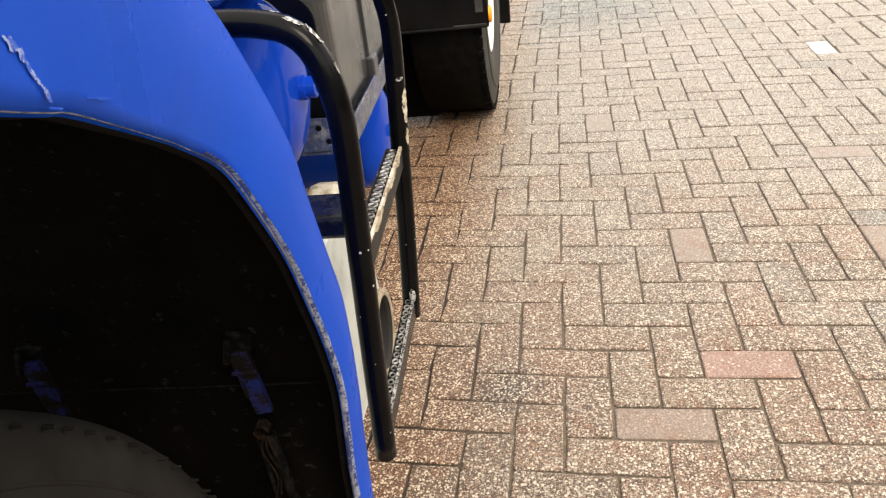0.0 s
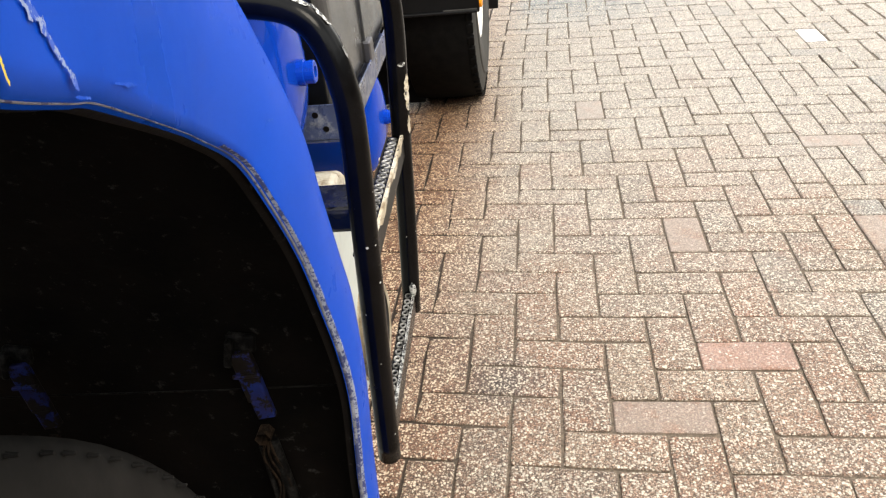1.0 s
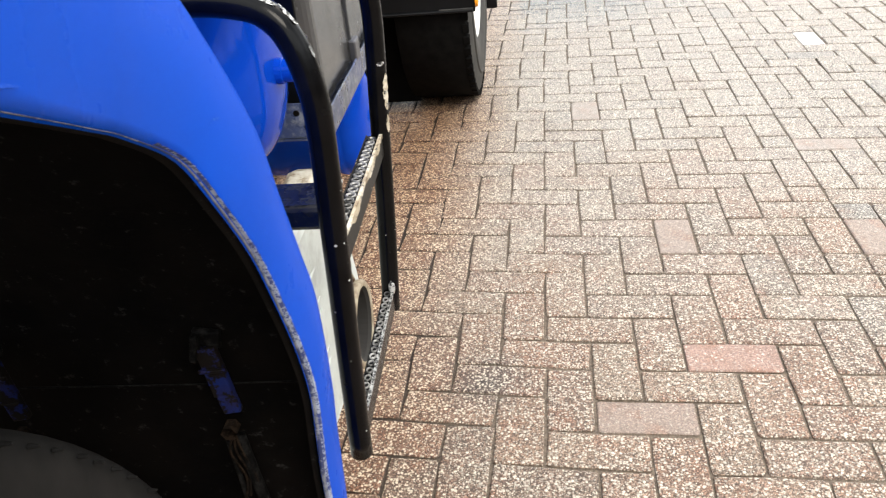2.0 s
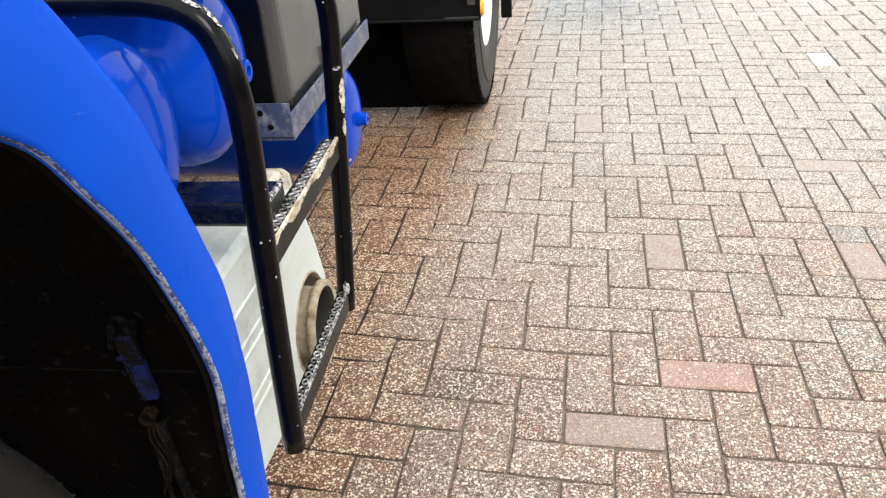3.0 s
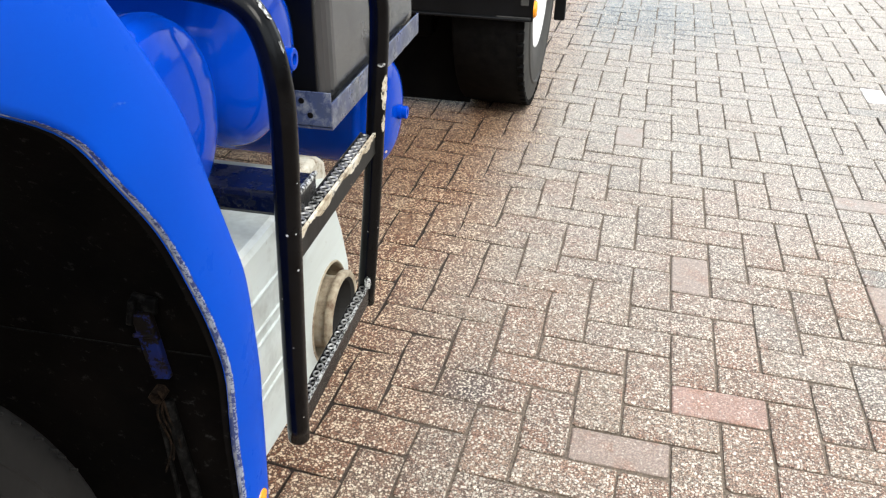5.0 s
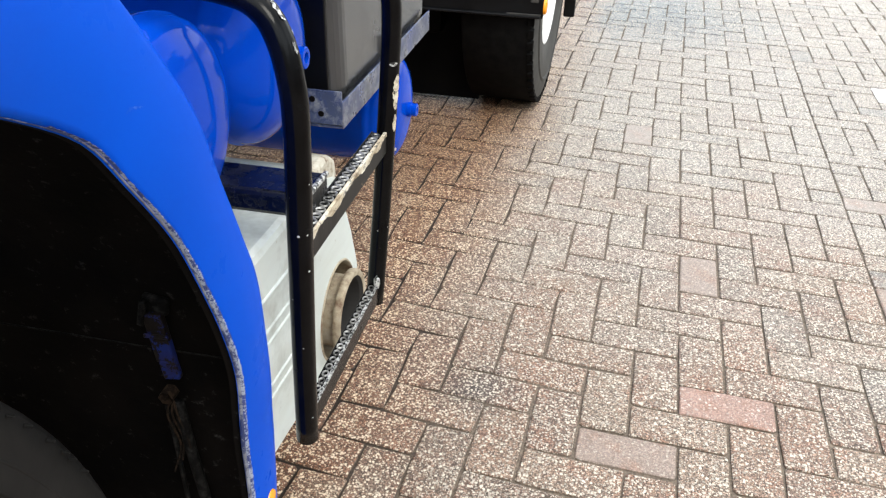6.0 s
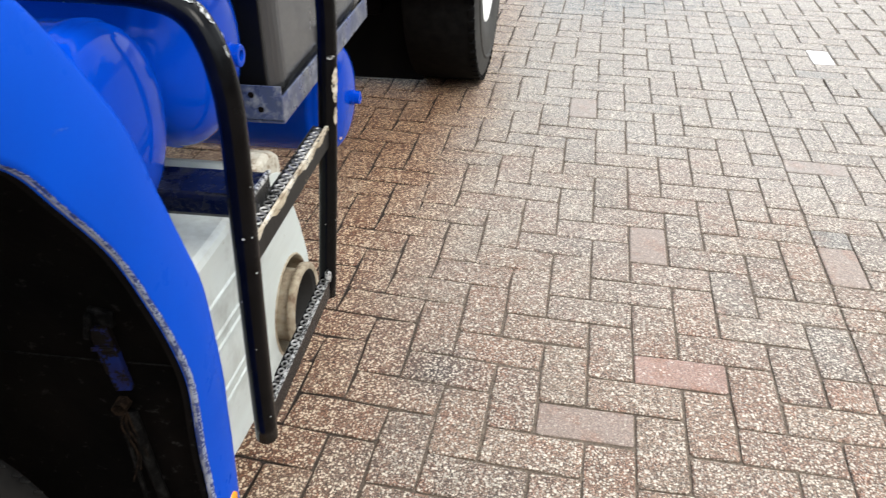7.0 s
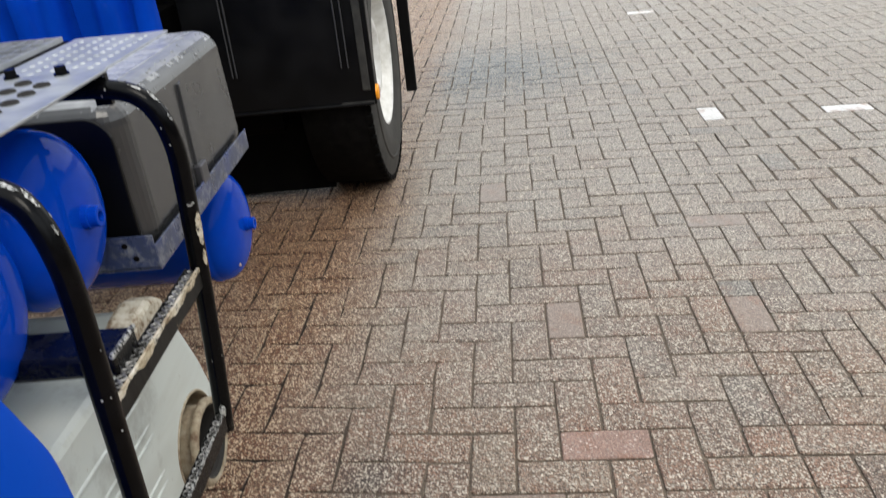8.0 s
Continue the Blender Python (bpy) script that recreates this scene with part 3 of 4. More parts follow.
def on_guard(y, z, proud=0.00018):
    """The point of the mudguard's side band at this height and place along the truck."""
    best = None
    for i in range(len(lip) - 1):
        for f in range(10):
            a, c = lip[i].lerp(lip[i + 1], f / 10), out[i].lerp(out[i + 1], f / 10)
            d = c - a
            t = max(0.0, min(1.0, ((y - a.y) * d.y + (z - a.z) * d.z) / (d.y * d.y + d.z * d.z)))
            q = a + d * t
            miss = (q.y - y) ** 2 + (q.z - z) ** 2
            if best is None or miss < best[0]:
                best = (miss, q + Vector((0.003 * min(1.0, t / 0.35, (1 - t) / 0.35) + proud, 0, 0)))
    return best[1]


def guard_mark(name, pts, wide, material, label, seed=1, ragged=0.6):
    """A ragged smear of another colour in the paint along (y, z) points; wide: half widths at its points."""
    r = random.Random(seed)
    bm = bmesh.new()
    line = smooth_path([(y, z, w) for (y, z), w in zip(pts, wide)], 6)
    prev = None
    for i, q in enumerate(line):
        d = line[min(i + 1, len(line) - 1)] - line[max(i - 1, 0)]
        side = Vector((-d.y, d.x)).normalized() * max(0.00012, q.z) * (1 + ragged * r.uniform(-1, 0.6))
        now = [bm.verts.new(on_guard(q.x + side.x * e, q.y + side.y * e)) for e in (-1, 1)]
        if prev:
            bm.faces.new((prev[0], prev[1], now[1], now[0]))
        prev = now
    return part(name, bm, material, guard, label)


guard_mark("yellow_strip", [(-0.586, 1.1702), (-0.5858, 1.1683), (-0.5854, 1.1667), (-0.5846, 1.1655)], [0.0008, 0.0011, 0.0006, 0.0004], "yellow", "strip of yellow tape", 3, 0.3)
guard_mark("scratch", [(-0.5687, 1.1736), (-0.566, 1.1715), (-0.5631, 1.1696), (-0.561, 1.1668), (-0.5598, 1.164)], [0.0007, 0.0013, 0.0016, 0.001, 0.0007], "scratch", "pale scratch through the paint", 4, 0.8)
guard_mark("scratch", [(-0.5597, 1.1639), (-0.558, 1.1615), (-0.5562, 1.1596), (-0.5552, 1.1582)], [0.0007, 0.0006, 0.0005, 0.0008], "scratch", "pale scratch through the paint", 5, 0.8)
guard_mark("scratch", [(-0.5553, 1.1581), (-0.5545, 1.157), (-0.5538, 1.1555), (-0.5533, 1.1545)], [0.0007, 0.0012, 0.0009, 0.0003], "scratch", "pale scratch through the paint", 6, 0.8)
guard_mark("scuff", [(-0.5565, 1.1542), (-0.5535, 1.1531), (-0.5505, 1.152), (-0.5475, 1.151)], [0.0002, 0.0006, 0.0004, 0.0002], "scuffed", "pale rubbed spot above the edge", 7, 0.9)
guard_mark("scuff", [(-0.524, 1.1464), (-0.511, 1.1421), (-0.4977, 1.1375)], [0.0002, 0.0006, 0.0002], "scuffed", "faint pale scuff in the paint", 8)
for y, z, w in ((-0.5598, 1.1634, 0.0006), (-0.5309, 1.1516, 0.0004)):
    guard_mark("paint_chip", [(y - w, z + w), (y, z), (y + w * 0.6, z - w)], [w * 0.5, w, w * 0.4], "scratch", "small pale chip", int(abs(y) * 1e4))
guard_mark("scuff", [(-0.2912, 1.0462), (-0.2865, 1.0478), (-0.281, 1.047), (-0.2727, 1.0448)][::-1], [0.0002, 0.0009, 0.0011, 0.0003], "scuffed", "faint pale scuff in the paint", 10)
r = random.Random(23)
bm = bmesh.new()
prev = None
for i, (p, o) in enumerate(zip(lip, out)):
    t = i / (len(lip) - 1)
    if p.z > 1.07:
        continue
    for f in range(6):
        if i + 1 >= len(lip):
            break
        a, c = p.lerp(lip[i + 1], f / 6), o.lerp(out[i + 1], f / 6)
        n = (c - a).normalized()
        grow = max(0.12, min(1.0, (1.04 - a.z) / 0.36))
        w = (0.0003 + 0.0028 * grow) * (1 + r.uniform(-0.7, 0.6) * (1.2 - 0.8 * grow))
        now = [bm.verts.new(a + Vector((-0.0008 - 0.0024 * grow, 0, 0)) - n * 0.0012 * grow), bm.verts.new(a + Vector((0.0006, 0, 0)) + n * 0.0004), bm.verts.new(a + Vector((0.0011, 0, 0)) + n * w)]
        if prev:
            bm.faces.new((prev[0], prev[1], now[1], now[0]))
            bm.faces.new((prev[1], prev[2], now[2], now[1]))
        prev = now
part("rubbed_edge", bm, "rubbed", guard, "paint rubbed pale along the edge")
part("side_marker", lathe([(0.0, 0.011), (0.004, 0.01), (0.006, 0.0)], 16, "x", (0.003, -0.122, 0.548)), "orange", guard, "small orange side marker")

# rear wheel
rear_wheel = group_at("rear_wheel", truck, (-0.045, -0.805, 0.558))
TYRE = [(-0.015, 0.29), (-0.003, 0.33), (0.002, 0.4), (-0.003, 0.47), (-0.012, 0.515), (-0.017, 0.528), (-0.024, 0.535), (-0.15, 0.54), (-0.276, 0.535), (-0.285, 0.525), (-0.297, 0.46), (-0.3, 0.4), (-0.29, 0.3), (-0.15, 0.28)]
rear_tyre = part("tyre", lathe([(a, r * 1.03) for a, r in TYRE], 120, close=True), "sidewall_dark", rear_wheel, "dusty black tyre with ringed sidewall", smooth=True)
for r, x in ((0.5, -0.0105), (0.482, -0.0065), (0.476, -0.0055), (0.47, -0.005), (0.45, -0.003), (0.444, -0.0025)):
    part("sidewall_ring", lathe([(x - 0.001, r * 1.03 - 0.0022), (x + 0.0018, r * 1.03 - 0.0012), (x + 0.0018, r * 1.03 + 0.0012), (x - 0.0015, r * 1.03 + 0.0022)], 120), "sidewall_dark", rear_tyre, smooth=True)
rnd = random.Random(2)
for i in range(40):
    a = radians(20 + i * 2.4 + rnd.uniform(-0.6, 0.6))
    part("moulding_nub", lathe([(0.0, 0.0016), (0.006, 0.001), (0.0065, 0.0)], 6, "x", (-0.016, 0.543 * math.cos(a), 0.543 * math.sin(a))), "sidewall_dark", rear_tyre)
part("tyre", lathe([(a - 0.34, r * 1.03) for a, r in TYRE], 48, close=True), "rubber", rear_wheel, smooth=True)
part("rim", lathe([(-0.02, 0.29), (-0.05, 0.27), (-0.13, 0.26), (-0.14, 0.1), (-0.08, 0.09), (-0.08, 0.0)], 40), "rim", rear_wheel, smooth=True)

# ladder
ladder = group_at("ladder", truck, (0, 0, 0.5))


def lad(name, bm, material, label="", smooth=False, bevel=0.0):
    o = part(name, bm, material, ladder, label, smooth, bevel)
    o.matrix_parent_inverse = Matrix.Translation((0, 0, -0.5))
    return o


near = smooth_path([(-0.006, 0.014, 0.508), (0.001, 0.006, 0.65), (0.009, -0.001, 0.8), (0.015, -0.005, 0.93), (0.012, -0.004, 0.975), (0.002, 0.0, 1.01), (-0.015, 0.005, 1.033), (-0.045, 0.01, 1.045), (-0.11, 0.012, 1.05), (-0.3, 0.012, 1.05)], 6)
far = smooth_path([(-0.006, 0.312, 0.515), (0.001, 0.33, 0.66), (0.007, 0.343, 0.8), (0.014, 0.345, 0.93), (0.012, 0.345, 0.98), (0.002, 0.345, 1.015), (-0.015, 0.345, 1.038), (-0.045, 0.345, 1.051), (-0.11, 0.345, 1.056), (-0.3, 0.345, 1.056)], 6)
near_post = lad("post", tube(near, 0.0135, 16), "black", smooth=True)
far_post = lad("post", tube(far, 0.0135, 16), "black", smooth=True)
rnd = random.Random(6)


def wrapped_patch(path, z0, z1, turn0, turn1, material, label, parent, radius=0.0138):
    """A ragged flake that follows the round of a post between two heights; turns in degrees from +x towards -y."""
    bm = bmesh.new()
    rows, n = [], 14
    for i in range(n + 1):
        z = z0 + (z1 - z0) * i / n
        c = min(path[:30], key=lambda q: abs(q.z - z))
        shut = 1.0 - 0.75 * abs(2 * i / n - 1) ** 3
        mid, half = (turn0 + turn1) / 2, (turn1 - turn0) / 2 * shut * rnd.uniform(0.6, 1.1)
        row = []
        for a in (mid - half, mid - half * 0.3, mid + half * 0.3, mid + half):
            row.append(bm.verts.new((c.x + radius * math.cos(radians(a)), c.y - radius * math.sin(radians(a)), z)))
        rows.append(row)
    for p, q in zip(rows, rows[1:]):
        for j in range(3):
            bm.faces.new((p[j], p[j + 1], q[j + 1], q[j]))
    return part("bare_patch", bm, material, parent, label)


far_line = [far[i] + (far[i + 1] - far[i]) * f / 8 for i in range(len(far) - 1) for f in range(8)]
far_line = [q for q in far_line if q.z < 0.96]
far_line = far_line[:: max(1, len(far_line) // 30)]
wrapped_patch(far_line, 0.822, 0.872, -8, 52, "primer", "flaked patch of white primer", far_post)
wrapped_patch(far_line, 0.79, 0.815, 5, 40, "primer", "flaked patch of white primer", far_post)
wrapped_patch(far_line, 0.884, 0.89, 30, 80, "scraped", "scraped bare metal", far_post)
for who, path in ((near_post, near), (far_post, far)):
    for idx, ang, ln in ((28, 0.9, 0.012), (30, 0.3, 0.006), (34, 0.9, 0.022), (35, 0.3, 0.01), (38, 1.1, 0.02), (41, 0.6, 0.012)):
        d = (path[idx + 1] - path[idx - 1]).normalized()
        up = Vector((0, -1, 0)).cross(d).normalized()
        if up.x + up.z < 0:
            up = -up
        up = (up * math.cos(ang - 0.7) + Vector((0, -1, 0)) * math.sin(ang - 0.7)).normalized()
        bm = bmesh.new()
        acr = d.cross(up).normalized()
        ring = []
        for e in range(16):
            a = 2 * math.pi * e / 16
            q = rnd.uniform(0.45, 1.1)
            off = acr * math.sin(a) * 0.0035 * q
            lift = math.sqrt(0.0138 ** 2 - off.length ** 2)
            ring.append(bm.verts.new(path[idx] + d * math.cos(a) * ln * q * 0.6 + off + up * lift))
        bm.faces.new(ring)
        part("bare_patch", bm, "scraped", who, "scraped bare metal")
part("weld", lathe([(-0.008, 0.003), (0.0, 0.0055), (0.007, 0.0045), (0.014, 0.0)], 10, "z", (0.001, 0.302, 0.556)), "scraped", far_post, "pale weld bead", smooth=True)


def tread_loop(c, along, across):
    """One thin oblong loop of raised metal, lying flat about c."""
    path = [c + Vector((across * math.cos(2 * math.pi * e / 12), along * math.sin(2 * math.pi * e / 12), 0)) for e in range(12)]
    bm = bmesh.new()
    rings = []
    for p in path:
        out_way = (p - c).normalized()
        rings.append([bm.verts.new(p + out_way * q + Vector((0, 0, h))) for q, h in ((0.0011, -0.001), (0.0006, 0.0012), (-0.0006, 0.0012), (-0.0011, -0.001))])
    for e in range(12):
        for q in range(3):
            bm.faces.new((rings[e][q], rings[(e + 1) % 12][q], rings[(e + 1) % 12][q + 1], rings[e][q + 1]))
    return bm


def step(z, y0, y1, x, face, deep):
    bm = bmesh.new()
    add_box(bm, x - 0.003, x, y0, y1, z - 0.03, z)
    add_box(bm, x - deep - 0.002, x - deep, y0 + 0.05, y1, z - 0.016, z - 0.002)
    s = lad("step", bm, face, "ladder step with paint worn to primer", bevel=0.0008)
    part("tread_plate", box(x - deep, x - 0.003, y0, y1, z - 0.007, z - 0.004), "black", s)
    n = int((y1 - y0) / 0.015)
    for i in range(n):
        c = Vector((x - 0.0025 - deep * 0.5, y0 + 0.008 + (i + 0.5) * (y1 - y0 - 0.014) / n, z - 0.003))
        part("tread_loop", tread_loop(c, 0.005, deep * 0.28), "tread", s, smooth=True)
    rnd = random.Random(int(z * 1000))
    bm = bmesh.new()
    low, prev = 0.005, None
    n = 110
    for i in range(n + 1):
        y = y0 + 0.002 + (y1 - y0 - 0.004) * i / n
        low += rnd.uniform(-0.0016, 0.0016)
        low = max(0.0012, min(0.0022 if face == "black" else 0.0105, low))
        if face == "black" and rnd.random() < 0.12:
            low = 0.0006
        now = [bm.verts.new(q) for q in ((x - 0.0034, y, z + 0.0005), (x + 0.0005, y, z + 0.0005), (x + 0.0006, y, z - low), (x - 0.001, y, z - low - 0.0004))]
        if prev:
            for a in range(3):
                bm.faces.new((prev[a], prev[a + 1], now[a + 1], now[a]))
        prev = now
    part("worn_edge", bm, "scraped" if face == "black" else "primer", s, "front edge worn to pale primer")
    return s


step(0.79, 0.02, 0.335, 0.01, "black_worn", 0.021)
step(0.553, 0.028, 0.31, 0.003, "black", 0.014)

# transverse black beam that carries the ladder
beam = part("support_beam", box(-0.7, -0.0075, 0.069, 0.137, 0.784, 0.814), "black_wet", truck, "wet black transverse beam", bevel=0.006)
part("end_weld", box(-0.013, -0.0065, 0.0675, 0.1385, 0.809, 0.8155), "scraped", beam, "pale scuffed weld at the end of the beam", bevel=0.0025)


# air tanks
def air_tank(y, z, x, r=0.125, length=0.6, port=True, cap=0.055):
    t = group_at("air_tank", truck, (x, y, z))
    prof = [(-length - cap, 0.0)]
    for i in range(1, 9):
        a = i / 8 * math.pi / 2
        prof.append((-length - cap * math.cos(a), r * math.sin(a) ** 0.8))
    prof += [(-0.02, r), (-0.018, r + 0.0018), (-0.006, r + 0.0018), (-0.004, r - 0.001)]
    for i in range(1, 25):
        a = i / 24 * math.pi / 2
        prof.append((cap * math.sin(a) ** 1.0, (r - 0.001) * math.cos(a) ** 0.75 if i < 24 else 0.0))
    part("shell", lathe(prof, 96), "blue_tank", t, smooth=True)
    if port:
        p = part("port", lathe([(cap - 0.008, 0.017), (cap + 0.008, 0.0165), (cap + 0.009, 0.0145), (cap + 0.02, 0.0145), (cap + 0.021, 0.013), (cap + 0.021, 0.0075), (cap + 0.01, 0.007), (cap + 0.01, 0.0)], 20), "blue_tank", t, "blue threaded drain plug", smooth=False)
    return t


air_tank(0.28, 0.902, -0.158, r=0.12)
air_tank(0.04, 0.892, -0.147, r=0.116, port=False, cap=0.038)
low_tank = air_tank(0.99, 0.573, -0.178, r=0.127, length=0.75)
part("bare_spot", lathe([(0.0385, 0.0075), (0.041, 0.006), (0.0415, 0.0)], 9, "x", (0.0, -0.055, -0.073)), "cream_rusty", low_tank, "small bare spot in the paint")

# battery box
battery = group_at("battery_box", truck, (-0.085, 0.41, 0.745))


def bat(name, bm, material, label="", **kw):
    o = part(name, bm, material, battery, label, **kw)
    o.matrix_parent_inverse = Matrix.Translation((0.085, -0.41, -0.745))
    return o


bm = bmesh.new()
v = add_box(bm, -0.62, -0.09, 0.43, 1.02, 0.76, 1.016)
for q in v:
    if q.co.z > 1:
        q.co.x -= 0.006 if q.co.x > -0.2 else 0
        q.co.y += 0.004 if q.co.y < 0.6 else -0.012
cover = bat("cover", bm, "box_grey", "grey plastic battery cover, wet on top, with painted sky sheen", bevel=0.042)
cover.modifiers["bevel"].segments = 7
# rear face is the cover's own plastic; its shade is added as a black panel
bm = bmesh.new()
outline = [(-0.6, 0.8), (-0.108, 0.8)] + [(-0.15 + 0.042 * math.cos(radians(a)), 0.953 + 0.042 * math.sin(radians(a))) for a in range(0, 91, 15)] + [(-0.6, 0.995)]
lo, hi = [bm.verts.new((x, 0.4275, z)) for x, z in outline], [bm.verts.new((x, 0.436, z)) for x, z in outline]
bm.faces.new(lo)
bm.faces.new(hi)
for i in range(len(lo)):
    bm.faces.new((lo[i], lo[(i + 1) % len(lo)], hi[(i + 1) % len(lo)], hi[i]))
part("rear_panel", bm, "plastic", cover, "black panel for the shade on the cover rear face", bevel=0.002)
# thin pale sheet added for the sky's sheen on the cover top
part("top_sheet", box(-0.195, -0.142, 0.475, 0.965, 1.0155, 1.0172), "wet", cover, "wet top of the battery cover, sky sheen painted pale", bevel=0.0015)
bm = box(-0.39, -0.195, 0.46, 0.99, 1.0162, 1.0205)
strip = part("tread_strip", bm, "galv", cover, "wet grey anti-slip strip", bevel=0.001)
bm = bmesh.new()
for i in range(5):
    for j in range(16):
        c = (-0.225 - i * 0.033, 0.49 + (j + 0.5 * (i % 2)) * 0.03, 1.0205)
        lathe([(0.0, 0.006), (0.0022, 0.0045), (0.0026, 0.0)], 8, "z", c, bm)
tagged(part("tread_stud", bm, "galv", cover, smooth=True), kind="stuff")
bm = bmesh.new()
for i in range(11):
    add_box(bm, -0.62, -0.41, 0.465 + i * 0.05, 0.4695 + i * 0.05, 1.02, 1.03)
for i in range(7):
    add_box(bm, -0.618 + i * 0.034, -0.6145 + i * 0.034, 0.455, 0.975, 1.0195, 1.0295)
part("step_grating", bm, "galv", cover, "dark grey open step grating")
# black sheet added to give the shade below the open grating
part("grating_tray", box(-0.622, -0.405, 0.452, 0.985, 1.0158, 1.0185), "dark", cover, "black sheet for the shade under the grating")
rnd = random.Random(31)
bm = bmesh.new()
for i in range(46):
    y = rnd.uniform(0.47, 0.96)
    a = radians(rnd.uniform(8, 80))
    r = rnd.uniform(0.0012, 0.003)
    c = Vector((-0.138 + 0.0425 * math.cos(a), y, 0.974 + 0.0425 * math.sin(a)))
    m4 = Matrix.Translation(c) @ Matrix.Diagonal((1, rnd.uniform(0.8, 2.2), 1, 1))
    bmesh.ops.create_icosphere(bm, subdivisions=1, radius=r, matrix=m4)
tagged(part("water_bead", bm, "water", cover, "beads of rain along the edge", smooth=True), kind="stuff")
bm = box(-0.1, -0.0862, 0.68, 0.712, 0.81, 0.975)
for q in bm.verts:
    if q.co.z > 0.9:
        q.co.y = 0.69 + (q.co.y - 0.676) * 0.4
        q.co.x -= 0.003
part("strap", bm, "gloss", cover, "dark rubber hold-down strap", bevel=0.002)
part("latch", box(-0.092, -0.078, 0.672, 0.71, 0.79, 0.828), "steel", cover, "dull metal latch", bevel=0.003)
tray = bat("tray", box(-0.6, -0.0785, 0.403, 0.406, 0.762, 0.815), "tray", "blue-grey steel battery tray", bevel=0.001)
part("tray_side", box(-0.082, -0.0785, 0.4065, 0.99, 0.755, 0.797), "tray", tray, bevel=0.001)
part("tray_floor", box(-0.6, -0.0825, 0.4065, 0.99, 0.755, 0.759), "tray", tray, bevel=0.001)
for u, z in ((-0.125, 0.80), (-0.112, 0.778)):
    part("tray_hole", lathe([(0.0, 0.0048), (-0.0006, 0.0042), (-0.0004, 0.0)], 14, "y", (u, 0.4028, z)), "liner", tray)

# catwalk plate over the tanks, with punched holes and hex bolts
plate = part("catwalk_plate", box(-0.62, -0.055, 0.06, 0.36, 1.074, 1.078), "galv", truck, "wet galvanised anti-slip plate", bevel=0.001)
rnd = random.Random(3)
for i in range(5):
    for j in range(6):
        part("plate_hole", lathe([(1.0782, 0.011), (1.0812, 0.0095), (1.0815, 0.0085), (1.0783, 0.0075), (1.0783, 0.0)], 14, "z", (-0.108 - i * 0.034, 0.085 + (j + 0.5 * (i % 2)) * 0.04, 0)), "soot", plate)
for u, v in ((-0.11, 0.345), (-0.18, 0.35), (-0.3, 0.345)):
    part("bolt", lathe([(1.078, 0.011), (1.081, 0.011), (1.081, 0.008), (1.089, 0.008), (1.09, 0.007), (1.09, 0.0)], 6, "z", (u, v, 0)), "black", plate)
part("plate_bracket", box(-0.08, -0.058, 0.352, 0.362, 1.03, 1.074), "black", plate, bevel=0.001)

# silencer: rounded far end, ribs pressed along its side
def prism(profile, x0, x1):
    """Extrudes a (y, z) outline along x."""
    bm = bmesh.new()
    a = [bm.verts.new((x0, y, z)) for y, z in profile]
    b = [bm.verts.new((x1, y, z)) for y, z in profile]
    bm.faces.new(a)
    bm.faces.new(b)
    for j in range(len(a)):
        bm.faces.new((a[j], a[(j + 1) % len(a)], b[(j + 1) % len(a)], b[j]))
    return bm


silencer = part("silencer", prism([(-0.06, 0.4), (-0.03, 0.37), (0.3, 0.335), (0.46, 0.33), (0.505, 0.35), (0.53, 0.4), (0.528, 0.455), (0.502, 0.53), (0.47, 0.597), (0.437, 0.66), (0.415, 0.682), (0.38, 0.695), (-0.03, 0.7), (-0.06, 0.68)], -0.55, -0.1), "cream", truck, "cream painted exhaust silencer with a rusty outlet", bevel=0.012)
for z in (0.47, 0.49, 0.56, 0.58, 0.63):
    part("rib", tube([(-0.1005, -0.05, z), (-0.1005, 0.24, z - 0.012), (-0.1025, 0.27, z - 0.014)], 0.0035, 8), "cream", silencer, smooth=True)
part("end_bulge", prism([(0.25, 0.69), (0.29, 0.704), (0.34, 0.716), (0.38, 0.718), (0.41, 0.708), (0.428, 0.694), (0.436, 0.66), (0.38, 0.66)], -0.15, -0.1005), "cream_rusty", silencer, "stained rounded end of the silencer seam", bevel=0.009)
HOLE = (0.406, 0.42)
cutter = part("cutter", lathe([(-0.22, 0.0), (-0.22, 0.088), (-0.05, 0.088), (-0.05, 0.0)], 48, centre=(0, *HOLE)), "cream", truck)
cut = silencer.modifiers.new("hole", "BOOLEAN")
cut.object, cut.operation, cut.solver = cutter, "DIFFERENCE", "EXACT"
bpy.context.view_layer.update()
bored = bpy.data.meshes.new_from_object(silencer.evaluated_get(bpy.context.evaluated_depsgraph_get()))
silencer.modifiers.clear()
silencer.data = bored
bpy.data.objects.remove(cutter)
part("outlet_hole", lathe([(-0.1005, 0.091), (-0.098, 0.089), (-0.098, 0.0865), (-0.105, 0.086), (-0.2, 0.086)], 48, centre=(0, *HOLE)), "rust", silencer, "rusted rim round the outlet", smooth=True)
part("outlet_recess", lathe([(-0.205, 0.087), (-0.2, 0.0)], 40, centre=(0, *HOLE)), "soot", silencer)
pipe = part("outlet_pipe", lathe([(-0.2, 0.064), (-0.1, 0.063), (-0.089, 0.065), (-0.086, 0.075), (-0.076, 0.076), (-0.072, 0.072), (-0.074, 0.064)], 48, centre=(0, *HOLE)), "rust", silencer, "rusty flanged outlet pipe", smooth=True)
part("pipe_inside", lathe([(-0.0745, 0.0645), (-0.08, 0.06), (-0.1, 0.058), (-0.189, 0.056), (-0.1885, 0.0)], 40, centre=(0, *HOLE)), "soot", pipe)

